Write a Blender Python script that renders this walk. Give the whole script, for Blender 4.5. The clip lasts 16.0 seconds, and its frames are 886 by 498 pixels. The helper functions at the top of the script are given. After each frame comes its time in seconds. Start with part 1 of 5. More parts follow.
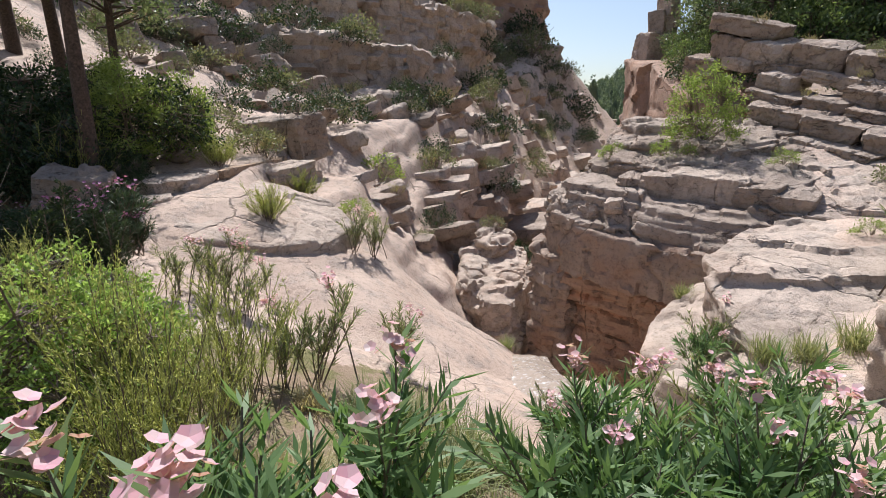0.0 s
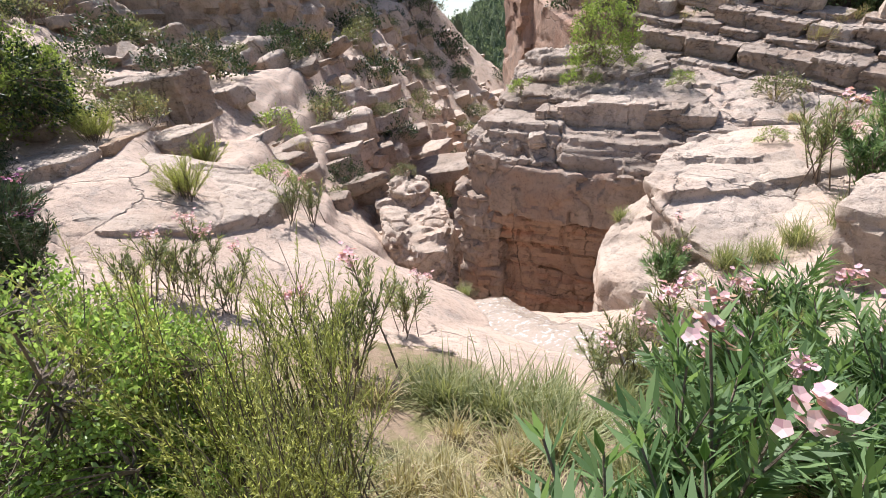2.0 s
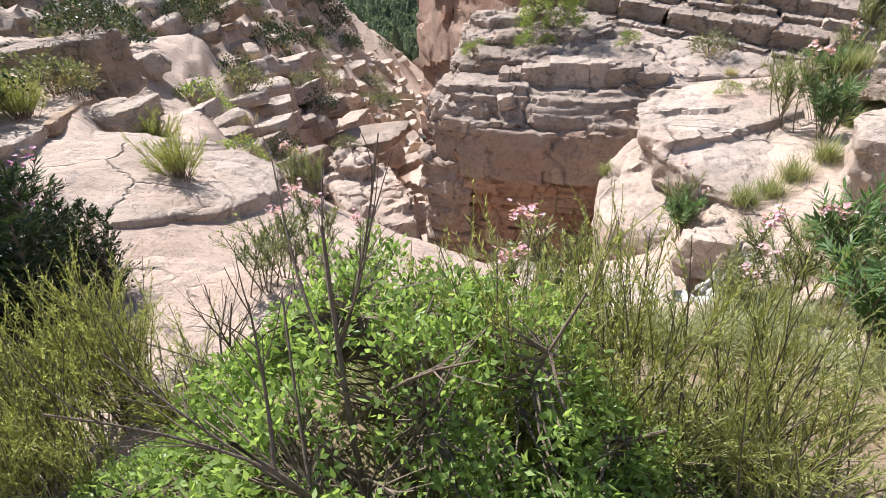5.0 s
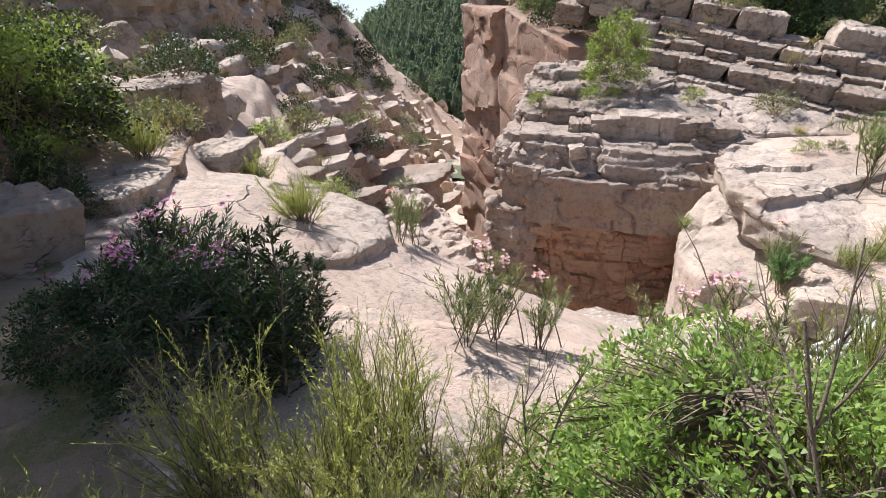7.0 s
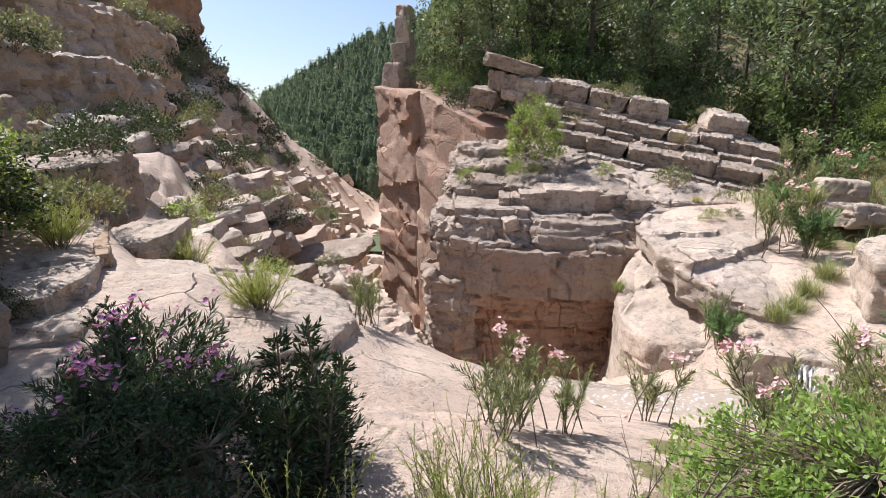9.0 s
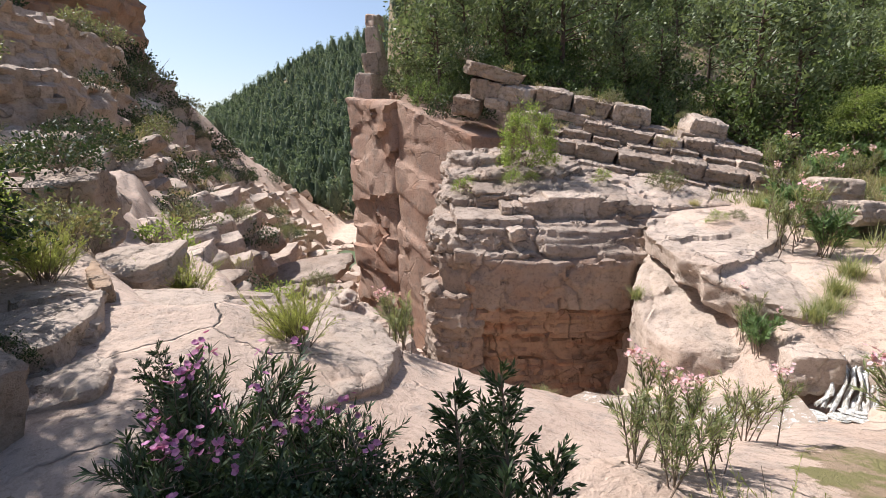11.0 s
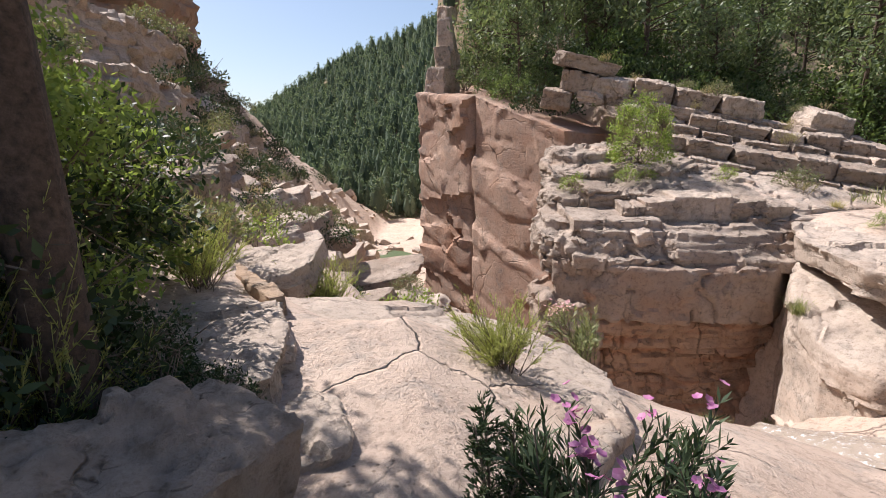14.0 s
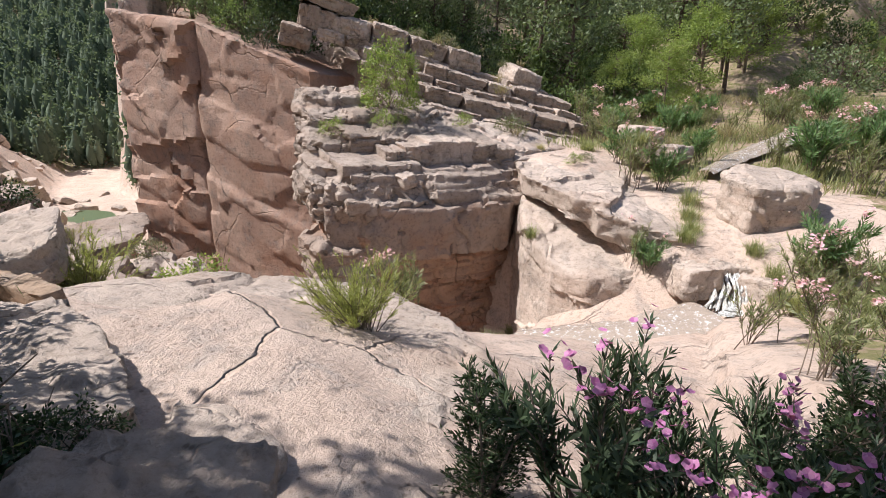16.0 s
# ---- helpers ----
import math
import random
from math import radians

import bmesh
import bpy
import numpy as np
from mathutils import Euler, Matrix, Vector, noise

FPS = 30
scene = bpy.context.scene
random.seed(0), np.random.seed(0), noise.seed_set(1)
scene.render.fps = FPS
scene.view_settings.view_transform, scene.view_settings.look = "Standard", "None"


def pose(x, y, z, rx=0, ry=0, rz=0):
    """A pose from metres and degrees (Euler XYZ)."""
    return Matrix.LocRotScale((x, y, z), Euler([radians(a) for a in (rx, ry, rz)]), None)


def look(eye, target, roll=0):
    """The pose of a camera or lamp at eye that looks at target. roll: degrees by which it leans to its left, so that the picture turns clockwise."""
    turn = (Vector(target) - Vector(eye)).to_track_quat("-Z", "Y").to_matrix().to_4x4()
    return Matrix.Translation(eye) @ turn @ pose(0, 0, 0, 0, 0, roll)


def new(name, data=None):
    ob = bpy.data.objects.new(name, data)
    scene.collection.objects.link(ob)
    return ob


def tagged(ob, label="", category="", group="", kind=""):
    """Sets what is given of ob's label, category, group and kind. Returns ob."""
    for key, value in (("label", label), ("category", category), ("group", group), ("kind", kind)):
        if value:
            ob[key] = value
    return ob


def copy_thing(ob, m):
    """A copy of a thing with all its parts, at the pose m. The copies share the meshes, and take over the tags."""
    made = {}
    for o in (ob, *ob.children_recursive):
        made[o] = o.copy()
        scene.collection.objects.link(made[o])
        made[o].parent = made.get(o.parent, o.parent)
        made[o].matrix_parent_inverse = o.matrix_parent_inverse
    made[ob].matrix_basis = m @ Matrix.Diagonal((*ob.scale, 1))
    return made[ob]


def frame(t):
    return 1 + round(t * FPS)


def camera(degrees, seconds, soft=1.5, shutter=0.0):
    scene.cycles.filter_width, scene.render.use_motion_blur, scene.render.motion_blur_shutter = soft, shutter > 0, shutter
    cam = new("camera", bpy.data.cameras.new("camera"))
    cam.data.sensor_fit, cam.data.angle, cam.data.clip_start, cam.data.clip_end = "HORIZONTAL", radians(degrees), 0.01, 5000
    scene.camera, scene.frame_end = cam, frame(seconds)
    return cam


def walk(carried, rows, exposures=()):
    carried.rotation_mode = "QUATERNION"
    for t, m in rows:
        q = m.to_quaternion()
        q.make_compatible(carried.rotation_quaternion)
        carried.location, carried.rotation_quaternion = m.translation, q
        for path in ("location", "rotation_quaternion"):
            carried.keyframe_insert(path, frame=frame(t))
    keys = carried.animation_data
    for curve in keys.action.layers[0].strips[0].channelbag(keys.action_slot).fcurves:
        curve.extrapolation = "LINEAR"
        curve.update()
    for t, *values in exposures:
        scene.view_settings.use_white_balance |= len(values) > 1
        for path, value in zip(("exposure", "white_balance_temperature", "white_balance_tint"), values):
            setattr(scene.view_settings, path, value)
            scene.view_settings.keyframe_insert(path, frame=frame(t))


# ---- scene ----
cam = camera(83.2, 16.0, 0.6)
METRES, EYE, TILT, LEAN, TURN = 8.0, 1.5, -15.0, 0.0, 0.0
ROWS = [
    (0.0, 0.0, 0.0, 0.0, 0.0, 0.0, -0.0),
    (0.5, -0.0293, 0.0188, 0.0034, -5.19, -0.69, 0.08),
    (1.0, -0.0558, 0.0297, 0.0085, -6.09, -0.53, 1.14),
    (1.5, -0.0859, 0.0355, 0.0117, -8.84, -3.52, 4.17),
    (2.0, -0.1103, 0.0485, 0.0148, -13.87, -6.91, 7.37),
    (2.5, -0.1352, 0.0596, 0.0184, -19.91, -9.3, 8.15),
    (3.0, -0.1635, 0.0733, 0.0206, -20.18, -9.79, 8.43),
    (5.5, -0.3387, 0.1517, 0.0361, -29.27, -12.07, 10.27),
    (6.0, -0.3762, 0.1652, 0.046, -27.83, -9.84, 7.95),
    (6.5, -0.4062, 0.1819, 0.0588, -26.84, -7.89, 7.19),
    (7.0, -0.4235, 0.1925, 0.0735, -26.6, -7.66, 8.86),
    (7.5, -0.4387, 0.2013, 0.0824, -28.97, -7.71, 10.97),
    (8.0, -0.4508, 0.2131, 0.087, -31.92, -5.23, 10.86),
    (8.5, -0.4653, 0.2315, 0.0928, -34.16, -2.93, 11.45),
    (9.0, -0.4838, 0.2517, 0.0972, -37.95, -1.55, 10.91),
    (11.5, -0.5374, 0.3988, 0.1293, -43.39, -1.31, 13.3),
    (12.0, -0.5471, 0.4299, 0.1365, -42.33, -0.97, 12.48),
    (12.5, -0.5641, 0.4593, 0.1446, -40.95, -0.56, 11.65),
    (13.0, -0.574, 0.4909, 0.1514, -39.8, -0.15, 12.19),
    (13.5, -0.5852, 0.5244, 0.1585, -39.74, -0.17, 11.97),
    (14.0, -0.5944, 0.5537, 0.1651, -39.7, -0.39, 12.37),
    (14.5, -0.6025, 0.5773, 0.171, -43.81, -2.71, 12.35),
    (15.0, -0.6131, 0.5989, 0.1798, -54.33, -7.2, 12.81),
    (15.5, -0.6177, 0.6216, 0.1861, -64.3, -11.0, 14.24),
    (16.0, -0.6288, 0.6462, 0.1928, -71.84, -14.15, 13.78),
]
walk(cam, [(t, pose(0, 0, EYE, TILT, LEAN, TURN) @ pose(METRES * x, METRES * y, METRES * z, 90 + pitch, roll, yaw)) for t, x, y, z, yaw, pitch, roll in ROWS],
     [(0.0, 0.38, 6150, 12), (1.0, 0.58, 6150, 12), (3.0, 0.78, 6250, 14), (5.5, 0.76, 6150, 12), (7.0, 0.64, 6100, 12), (9.0, 0.6, 6150, 12), (12.0, 0.56, 6400, 14), (14.5, 0.54, 6400, 14), (16.0, 0.47, 6200, 13)])


# ---- light: high sun ahead and a little to the left, clear sky ----
SUN_EL, SUN_AZ = radians(55), radians(-11)      # azimuth from +y towards +x
world = bpy.data.worlds.new("sky")
scene.world = world
world.use_nodes = True
wn = world.node_tree
sky = wn.nodes.new("ShaderNodeTexSky")
sky.sky_type, sky.sun_disc = "NISHITA", False
sky.sun_elevation, sky.sun_rotation = SUN_EL, SUN_AZ
sky.air_density, sky.dust_density, sky.ozone_density = 1.0, 1.4, 1.0
wn.links.new(sky.outputs[0], wn.nodes["Background"].inputs[0])
wn.nodes["Background"].inputs[1].default_value = 0.098
sun_dir = Vector((math.sin(SUN_AZ) * math.cos(SUN_EL), math.cos(SUN_AZ) * math.cos(SUN_EL), math.sin(SUN_EL)))
sun = new("sun", bpy.data.lights.new("sun", "SUN"))
sun.data.energy, sun.data.angle, sun.data.color = 5.0, radians(0.55), (1.0, 0.965, 0.915)
sun.matrix_world = look(sun_dir * 60, (0, 0, 0))


# ---- noise, in arrays ----
def hash3(i, j, k, seed):
    n = (i * 374761393 + j * 668265263 + k * 2147483647 + seed * 1274126177) & 0xFFFFFFFF
    n = ((n ^ (n >> 13)) * 1274126177) & 0xFFFFFFFF
    n = ((n ^ (n >> 16)) * 2246822519) & 0xFFFFFFFF
    return ((n ^ (n >> 15)) & 0xFFFFFF) / 8388607.5 - 1.0


def vnoise(p, seed=0):
    """Smooth value noise in -1..1 at the points p (n x 3)."""
    c = np.floor(p).astype(np.int64)
    f = p - c
    f = f * f * f * (f * (f * 6 - 15) + 10)
    out = 0
    for a in (0, 1):
        wa = f[:, 0] if a else 1 - f[:, 0]
        for b in (0, 1):
            wb = f[:, 1] if b else 1 - f[:, 1]
            for d in (0, 1):
                wd = f[:, 2] if d else 1 - f[:, 2]
                out = out + wa * wb * wd * hash3(c[:, 0] + a, c[:, 1] + b, c[:, 2] + d, seed)
    return out


def fbm(p, size, octaves=4, seed=0, gain=0.5):
    out, amp, total = 0, 1.0, 0.0
    for o in range(octaves):
        out = out + amp * vnoise(p * (2.03 ** o / size) + 17.3 * o, seed + o)
        total += amp
        amp *= gain
    return out / total


def sstep(x, a, b):
    t = np.clip((x - a) / (b - a), 0, 1)
    return t * t * (3 - 2 * t)


def relu(x):
    return np.maximum(x, 0)


# ---- materials ----
def material(name):
    m = bpy.data.materials.new(name)
    m.use_nodes = True
    t = m.node_tree
    return m, t, t.nodes["Principled BSDF"]


def node(t, kind, **values):
    n = t.nodes.new(kind)
    for k, v in values.items():
        n.inputs[k.replace("_", " ")].default_value = v
    return n


def ramp(t, source, stops):
    r = t.nodes.new("ShaderNodeValToRGB")
    t.links.new(source, r.inputs[0])
    e = r.color_ramp.elements
    while len(e) < len(stops):
        e.new(0.5)
    for el, (pos, col) in zip(e, stops):
        el.position, el.color = pos, (*col, 1) if len(col) == 3 else col
    return r.outputs[0]


def mix(t, a, b, factor, blend="MIX"):
    m = t.nodes.new("ShaderNodeMix")
    m.data_type, m.blend_type = "RGBA", blend
    for s, v in ((m.inputs[0], factor), (m.inputs[6], a), (m.inputs[7], b)):
        if hasattr(v, "is_linked"):
            t.links.new(v, s)
        elif isinstance(v, tuple):
            s.default_value = (*v, 1)
        else:
            s.default_value = v
    return m.outputs[2]


def rock_material(name, pale, mid, grey, stain, stain_amount=0.35, bed=3.0, rough=0.88, soil=False, flaking=0.75):
    """Weathered limestone: pale and mid tones, grey lichen patches, rusty stains along the beds, pitted relief."""
    m, t, p = material(name)
    pos = t.nodes.new("ShaderNodeNewGeometry").outputs["Position"]
    big = node(t, "ShaderNodeTexNoise", Scale=0.9, Detail=6.0, Roughness=0.6)
    fine = node(t, "ShaderNodeTexNoise", Scale=14.0, Detail=8.0, Roughness=0.68)
    grit = node(t, "ShaderNodeTexNoise", Scale=70.0, Detail=4.0, Roughness=0.7)
    patch = node(t, "ShaderNodeTexNoise", Scale=3.2, Detail=9.0, Roughness=0.7)
    squash = node(t, "ShaderNodeMapping")
    squash.inputs["Rotation"].default_value = (radians(-22), radians(8), 0)
    squash.inputs["Scale"].default_value = (0.5, 0.5, bed)
    t.links.new(pos, squash.inputs["Vector"])
    layers = node(t, "ShaderNodeTexNoise", Scale=1.5, Detail=7.0, Roughness=0.62)
    t.links.new(squash.outputs[0], layers.inputs["Vector"])
    bent = node(t, "ShaderNodeTexNoise", Scale=1.1, Detail=5.0, Roughness=0.65)
    shift = t.nodes.new("ShaderNodeVectorMath")
    shift.operation = "MULTIPLY_ADD"
    shift.inputs[1].default_value = (0.5, 0.5, 0.5)
    t.links.new(bent.outputs["Color"], shift.inputs[0])
    t.links.new(pos, shift.inputs[2])
    cells = node(t, "ShaderNodeTexVoronoi", Scale=0.55)
    cells.feature = "DISTANCE_TO_EDGE"
    t.links.new(shift.outputs[0], cells.inputs["Vector"])
    crack = ramp(t, cells.outputs["Distance"], [(0.0, (1, 1, 1)), (0.011, (0, 0, 0))])
    some = ramp(t, big.outputs[0], [(0.46, (0, 0, 0)), (0.56, (1, 1, 1))])
    crack = mix(t, (0, 0, 0), crack, some)
    pits = node(t, "ShaderNodeTexVoronoi", Scale=22.0)
    for n in (big, fine, grit, patch, bent, pits):
        t.links.new(pos, n.inputs["Vector"])
    col = mix(t, mid, pale, ramp(t, big.outputs[0], [(0.35, (0, 0, 0)), (0.65, (1, 1, 1))]))
    col = mix(t, col, grey, ramp(t, patch.outputs[0], [(0.5, (0, 0, 0)), (0.68, (0.75, 0.75, 0.75))]))
    col = mix(t, col, stain, ramp(t, layers.outputs[0], [(0.52, (0, 0, 0)), (0.7, (stain_amount,) * 3)]))
    col = mix(t, col, (0.55, 0.53, 0.5), ramp(t, fine.outputs[0], [(0.34, (0.6, 0.6, 0.6)), (0.5, (0, 0, 0))]), "MULTIPLY")
    col = mix(t, col, (0.6, 0.58, 0.55), ramp(t, grit.outputs[0], [(0.34, (0.3, 0.3, 0.3)), (0.5, (0, 0, 0))]), "MULTIPLY")
    col = mix(t, col, (0.12, 0.09, 0.07), mix(t, (0, 0, 0), crack, 0.5))
    col = mix(t, col, (0.5, 0.46, 0.42), mix(t, (0, 0, 0), ramp(t, pits.outputs["Distance"], [(0.12, (0.9, 0.9, 0.9)), (0.26, (0, 0, 0))]), ramp(t, patch.outputs[0], [(0.44, (0, 0, 0)), (0.56, (1, 1, 1))])), "MULTIPLY")
    flat = node(t, "ShaderNodeMapping")
    flat.inputs["Rotation"].default_value = (radians(-16), radians(6), 0)
    flat.inputs["Scale"].default_value = (1.0, 1.0, 3.4)
    t.links.new(shift.outputs[0], flat.inputs["Vector"])
    plates = node(t, "ShaderNodeTexVoronoi", Scale=2.6)
    plates.feature = "DISTANCE_TO_EDGE"
    t.links.new(flat.outputs[0], plates.inputs["Vector"])
    where = ramp(t, patch.outputs[0], [(0.47, (0, 0, 0)), (0.6, (1, 1, 1))])
    flake = mix(t, (0, 0, 0), ramp(t, plates.outputs["Distance"], [(0.0, (1, 1, 1)), (0.045, (0, 0, 0))]), where)
    col = mix(t, col, (0.3, 0.26, 0.23), mix(t, (0, 0, 0), flake, flaking), "MULTIPLY")
    if soil:
        mask = t.nodes.new("ShaderNodeAttribute")
        mask.attribute_name = "soil"
        earth = mix(t, (0.24, 0.17, 0.11), (0.42, 0.31, 0.22), fine.outputs[0])
        dry = mix(t, earth, (0.19, 0.18, 0.07), ramp(t, patch.outputs[0], [(0.46, (0, 0, 0)), (0.56, (0.9, 0.9, 0.9))]))
        edge = t.nodes.new("ShaderNodeMath")
        edge.operation = "MULTIPLY_ADD"
        edge.inputs[1].default_value = 1.2
        t.links.new(patch.outputs[0], edge.inputs[0])
        t.links.new(mask.outputs["Fac"], edge.inputs[2])
        col = mix(t, col, dry, ramp(t, edge.outputs[0], [(0.95, (0, 0, 0)), (1.15, (1, 1, 1))]))
    t.links.new(col, p.inputs["Base Color"])
    p.inputs["Roughness"].default_value = rough
    p.inputs["Specular IOR Level"].default_value = 0.25
    h = mix(t, fine.outputs[0], grit.outputs[0], 0.35)
    h = mix(t, h, layers.outputs[0], 0.35)
    h = mix(t, h, (0, 0, 0), crack)
    h = mix(t, h, (0, 0, 0), mix(t, (0, 0, 0), flake, flaking))
    bump = node(t, "ShaderNodeBump", Strength=0.9, Distance=0.08)
    t.links.new(h, bump.inputs["Height"])
    t.links.new(bump.outputs[0], p.inputs["Normal"])
    return m


ROCK = rock_material("pale_limestone", (0.64, 0.52, 0.43), (0.46, 0.37, 0.3), (0.3, 0.26, 0.225), (0.42, 0.25, 0.16), flaking=0.35)
ROCK_GREY = rock_material("grey_bedded_limestone", (0.5, 0.405, 0.335), (0.35, 0.275, 0.22), (0.24, 0.2, 0.17), (0.4, 0.24, 0.15), 0.3, 5.0)
ROCK_FACE = rock_material("brown_limestone_face", (0.42, 0.33, 0.265), (0.34, 0.25, 0.195), (0.28, 0.23, 0.2), (0.4, 0.2, 0.11), 0.5, 0.6, flaking=0.3)
ROCK_RED = rock_material("red_limestone", (0.43, 0.29, 0.205), (0.36, 0.215, 0.145), (0.32, 0.24, 0.19), (0.42, 0.17, 0.08), 0.6, 3.0, flaking=0.2)
ROCK_WARM = rock_material("ochre_cliff_limestone", (0.5, 0.345, 0.26), (0.37, 0.235, 0.175), (0.3, 0.245, 0.21), (0.42, 0.21, 0.12), 0.6, 0.5, flaking=0.25)


GROUND = rock_material("gorge_ground", (0.64, 0.5, 0.405), (0.54, 0.405, 0.32), (0.36, 0.31, 0.27), (0.5, 0.33, 0.23), 0.25, 2.0, 0.85, soil=True, flaking=0.2)


# ---- ground: stations down the stream (x, y, bed, width of left bank, width of right bank) ----
STREAM = [(30, -14, 2.2, 8, 6), (14, -3, 0.9, 6, 5), (7, 2.6, 0.1, 5, 3.5), (4.3, 3.3, -0.25, 4, 2.6), (2.9, 3.5, -0.6, 3.5, 3.5),
          (1.9, 3.7, -1.4, 3.6, 4.6), (1.15, 5.2, -1.7, 4, 5), (1.25, 6.4, -2.0, 4, 5.5), (1.5, 7.4, -3.9, 3.4, 5.5), (1.6, 9.2, -4.4, 4, 6),
          (2.3, 13, -4.8, 5, 6), (5.5, 20, -5.4, 6, 8), (13, 32, -5.9, 9, 11), (19, 42, -6.2, 12, 8), (36, 60, -6, 14, 10)]


def stream_frame(x, y):
    """Distance to the stream (positive on the left bank), its bed and the widths of its banks."""
    ws, ds, out = 0, 0, [0, 0, 0]
    for a, b in zip(STREAM, STREAM[1:]):
        ex, ey = b[0] - a[0], b[1] - a[1]
        s = np.clip(((x - a[0]) * ex + (y - a[1]) * ey) / (ex * ex + ey * ey), 0, 1)
        dx, dy = x - a[0] - s * ex, y - a[1] - s * ey
        d = np.hypot(dx, dy)
        side = np.sign(ex * dy - ey * dx)
        w = 1 / (d * d + 0.05) ** 3
        ws = ws + w
        ds = ds + w * d * side
        for i in range(3):
            out[i] = out[i] + w * (a[2 + i] + s * (b[2 + i] - a[2 + i]))
    return ds / ws, out[0] / ws, out[1] / ws, out[2] / ws


def stepped(h, step, sharp):
    k = np.floor(h / step)
    return (k + sstep(h / step - k, sharp, 1.0)) * step


def height(x, y, detail=True):
    x, y = np.asarray(x, float), np.asarray(y, float)
    p = np.stack([x, y, x * 0], -1)
    d, bed, wl, wr = stream_frame(x, y)
    if detail:
        d = d + 0.35 * fbm(p, 1.7, 3, 5) * sstep(np.abs(d), 0.3, 2) * sstep(y, 6.5, 9)
    left = 0.02 + 0.1 * relu(y - 3) + 0.3 * relu(-x - 3) * sstep(y, 7, 10) + 0.22 * relu(-x - 6.3) + 0.35 * relu(d - 8) * sstep(y, 16, 24)
    right = 0.12 + 0.44 * np.clip(y - 7, 0, 7) + 0.25 * relu(y - 14) + 0.3 * relu(np.hypot(x - 6, y - 8) - 8)
    left = left - 0.6 * sstep(x, -3.4, -2.7) * sstep(x, 0.6, -0.6) * sstep(y, 7.2, 8.6) * sstep(y, 14, 11.5)
    hl = bed + (left - bed) * np.clip(d / wl, 0, 1) ** 0.85
    hr = bed + (right - bed) * sstep(-d / wr, 0.55, 1)
    h = np.where(d > 0, hl, hr)
    u, v = 0.47 * (x + 4.5) + 0.88 * (y - 4), 0.88 * (x + 4.5) - 0.47 * (y - 4)
    ridge = np.clip(15.5 + 0.5 * v, 1, 70) + (3 * fbm(p, 30, 3, 9) if detail else 0)
    far = -6 + (ridge + 6) * np.clip((u - 55) / 65, 0, 1.0)
    h = h + (far - h) * sstep(u, 50, 60)
    if not detail:
        return h
    rocky = sstep(y, 8.5, 11) * sstep(y, 75, 50) * np.where(d > 0, 1.0 - 0.6 * sstep(d, 4, 5.5) * sstep(y, 18, 14), 0.75)
    warp = 0.55 * fbm(p, 3.1, 4, 21) + 0.25 * (0.4 * x - 0.5 * y)
    t = stepped(h + warp, 0.62, 0.72) - warp
    t = 0.6 * t + 0.4 * (stepped(h + warp * 1.3 + 0.2, 0.27, 0.65) - warp * 1.3 - 0.2)
    h = h + rocky * 0.8 * (t - h)
    h = h + 0.05 * fbm(p, 0.5, 4, 31) + 0.09 * fbm(p, 1.6, 3, 33) * sstep(y, 2, 0) + rocky * 0.2 * fbm(p, 1.3, 4, 37)
    return h


def sheet(n, half, a, cx, cy):
    u = np.linspace(-1, 1, n)
    g = a * np.sinh(u * math.asinh(half / a))
    gx, gy = np.meshgrid(g + cx, g + cy)
    z = height(gx.ravel(), gy.ravel())
    verts = np.stack([gx.ravel(), gy.ravel(), z], -1)
    i = np.arange(n * n).reshape(n, n)
    quads = np.stack([i[:-1, :-1], i[:-1, 1:], i[1:, 1:], i[1:, :-1]], -1).reshape(-1, 4)
    return verts, quads


def mesh_from(name, verts, faces, mat, smooth=True):
    """A mesh from arrays; faces all of one size."""
    faces = np.asarray(faces, np.int32)
    k = faces.shape[1]
    me = bpy.data.meshes.new(name)
    me.vertices.add(len(verts))
    me.vertices.foreach_set("co", np.ascontiguousarray(verts, np.float32).ravel())
    me.loops.add(faces.size)
    me.loops.foreach_set("vertex_index", faces.ravel())
    me.polygons.add(len(faces))
    me.polygons.foreach_set("loop_start", np.arange(0, faces.size, k, dtype=np.int32))
    me.polygons.foreach_set("use_smooth", np.full(len(faces), smooth))
    me.update(calc_edges=True)
    me.materials.append(mat)
    return me


# ---- rock bodies ----
def facets(p, size, seed, squash=1.5):
    """Broken rock: each cell of a scattered pattern is one tilted plane, with steps between cells. About -1..1."""
    q = p / size * np.array([1, 1, squash])
    c = np.floor(q).astype(np.int64)
    best, out = np.full(len(p), 9e9), np.zeros(len(p))
    for i in (-1, 0, 1):
        for j in (-1, 0, 1):
            for k in (-1, 0, 1):
                a, b, d = c[:, 0] + i, c[:, 1] + j, c[:, 2] + k
                o = q - np.stack([a + 0.5 + 0.45 * hash3(a, b, d, seed), b + 0.5 + 0.45 * hash3(a, b, d, seed + 1), d + 0.5 + 0.45 * hash3(a, b, d, seed + 2)], -1)
                r = np.abs(o).sum(-1) * 0.5 + np.abs(o).max(-1)
                m = r < best
                best[m] = r[m]
                am, bm_, dm = a[m], b[m], d[m]
                out[m] = 0.55 * hash3(am, bm_, dm, seed + 3) + 0.7 * (o[m] * np.stack([hash3(am, bm_, dm, seed + 4 + x) for x in range(3)], -1)).sum(-1)
    return out



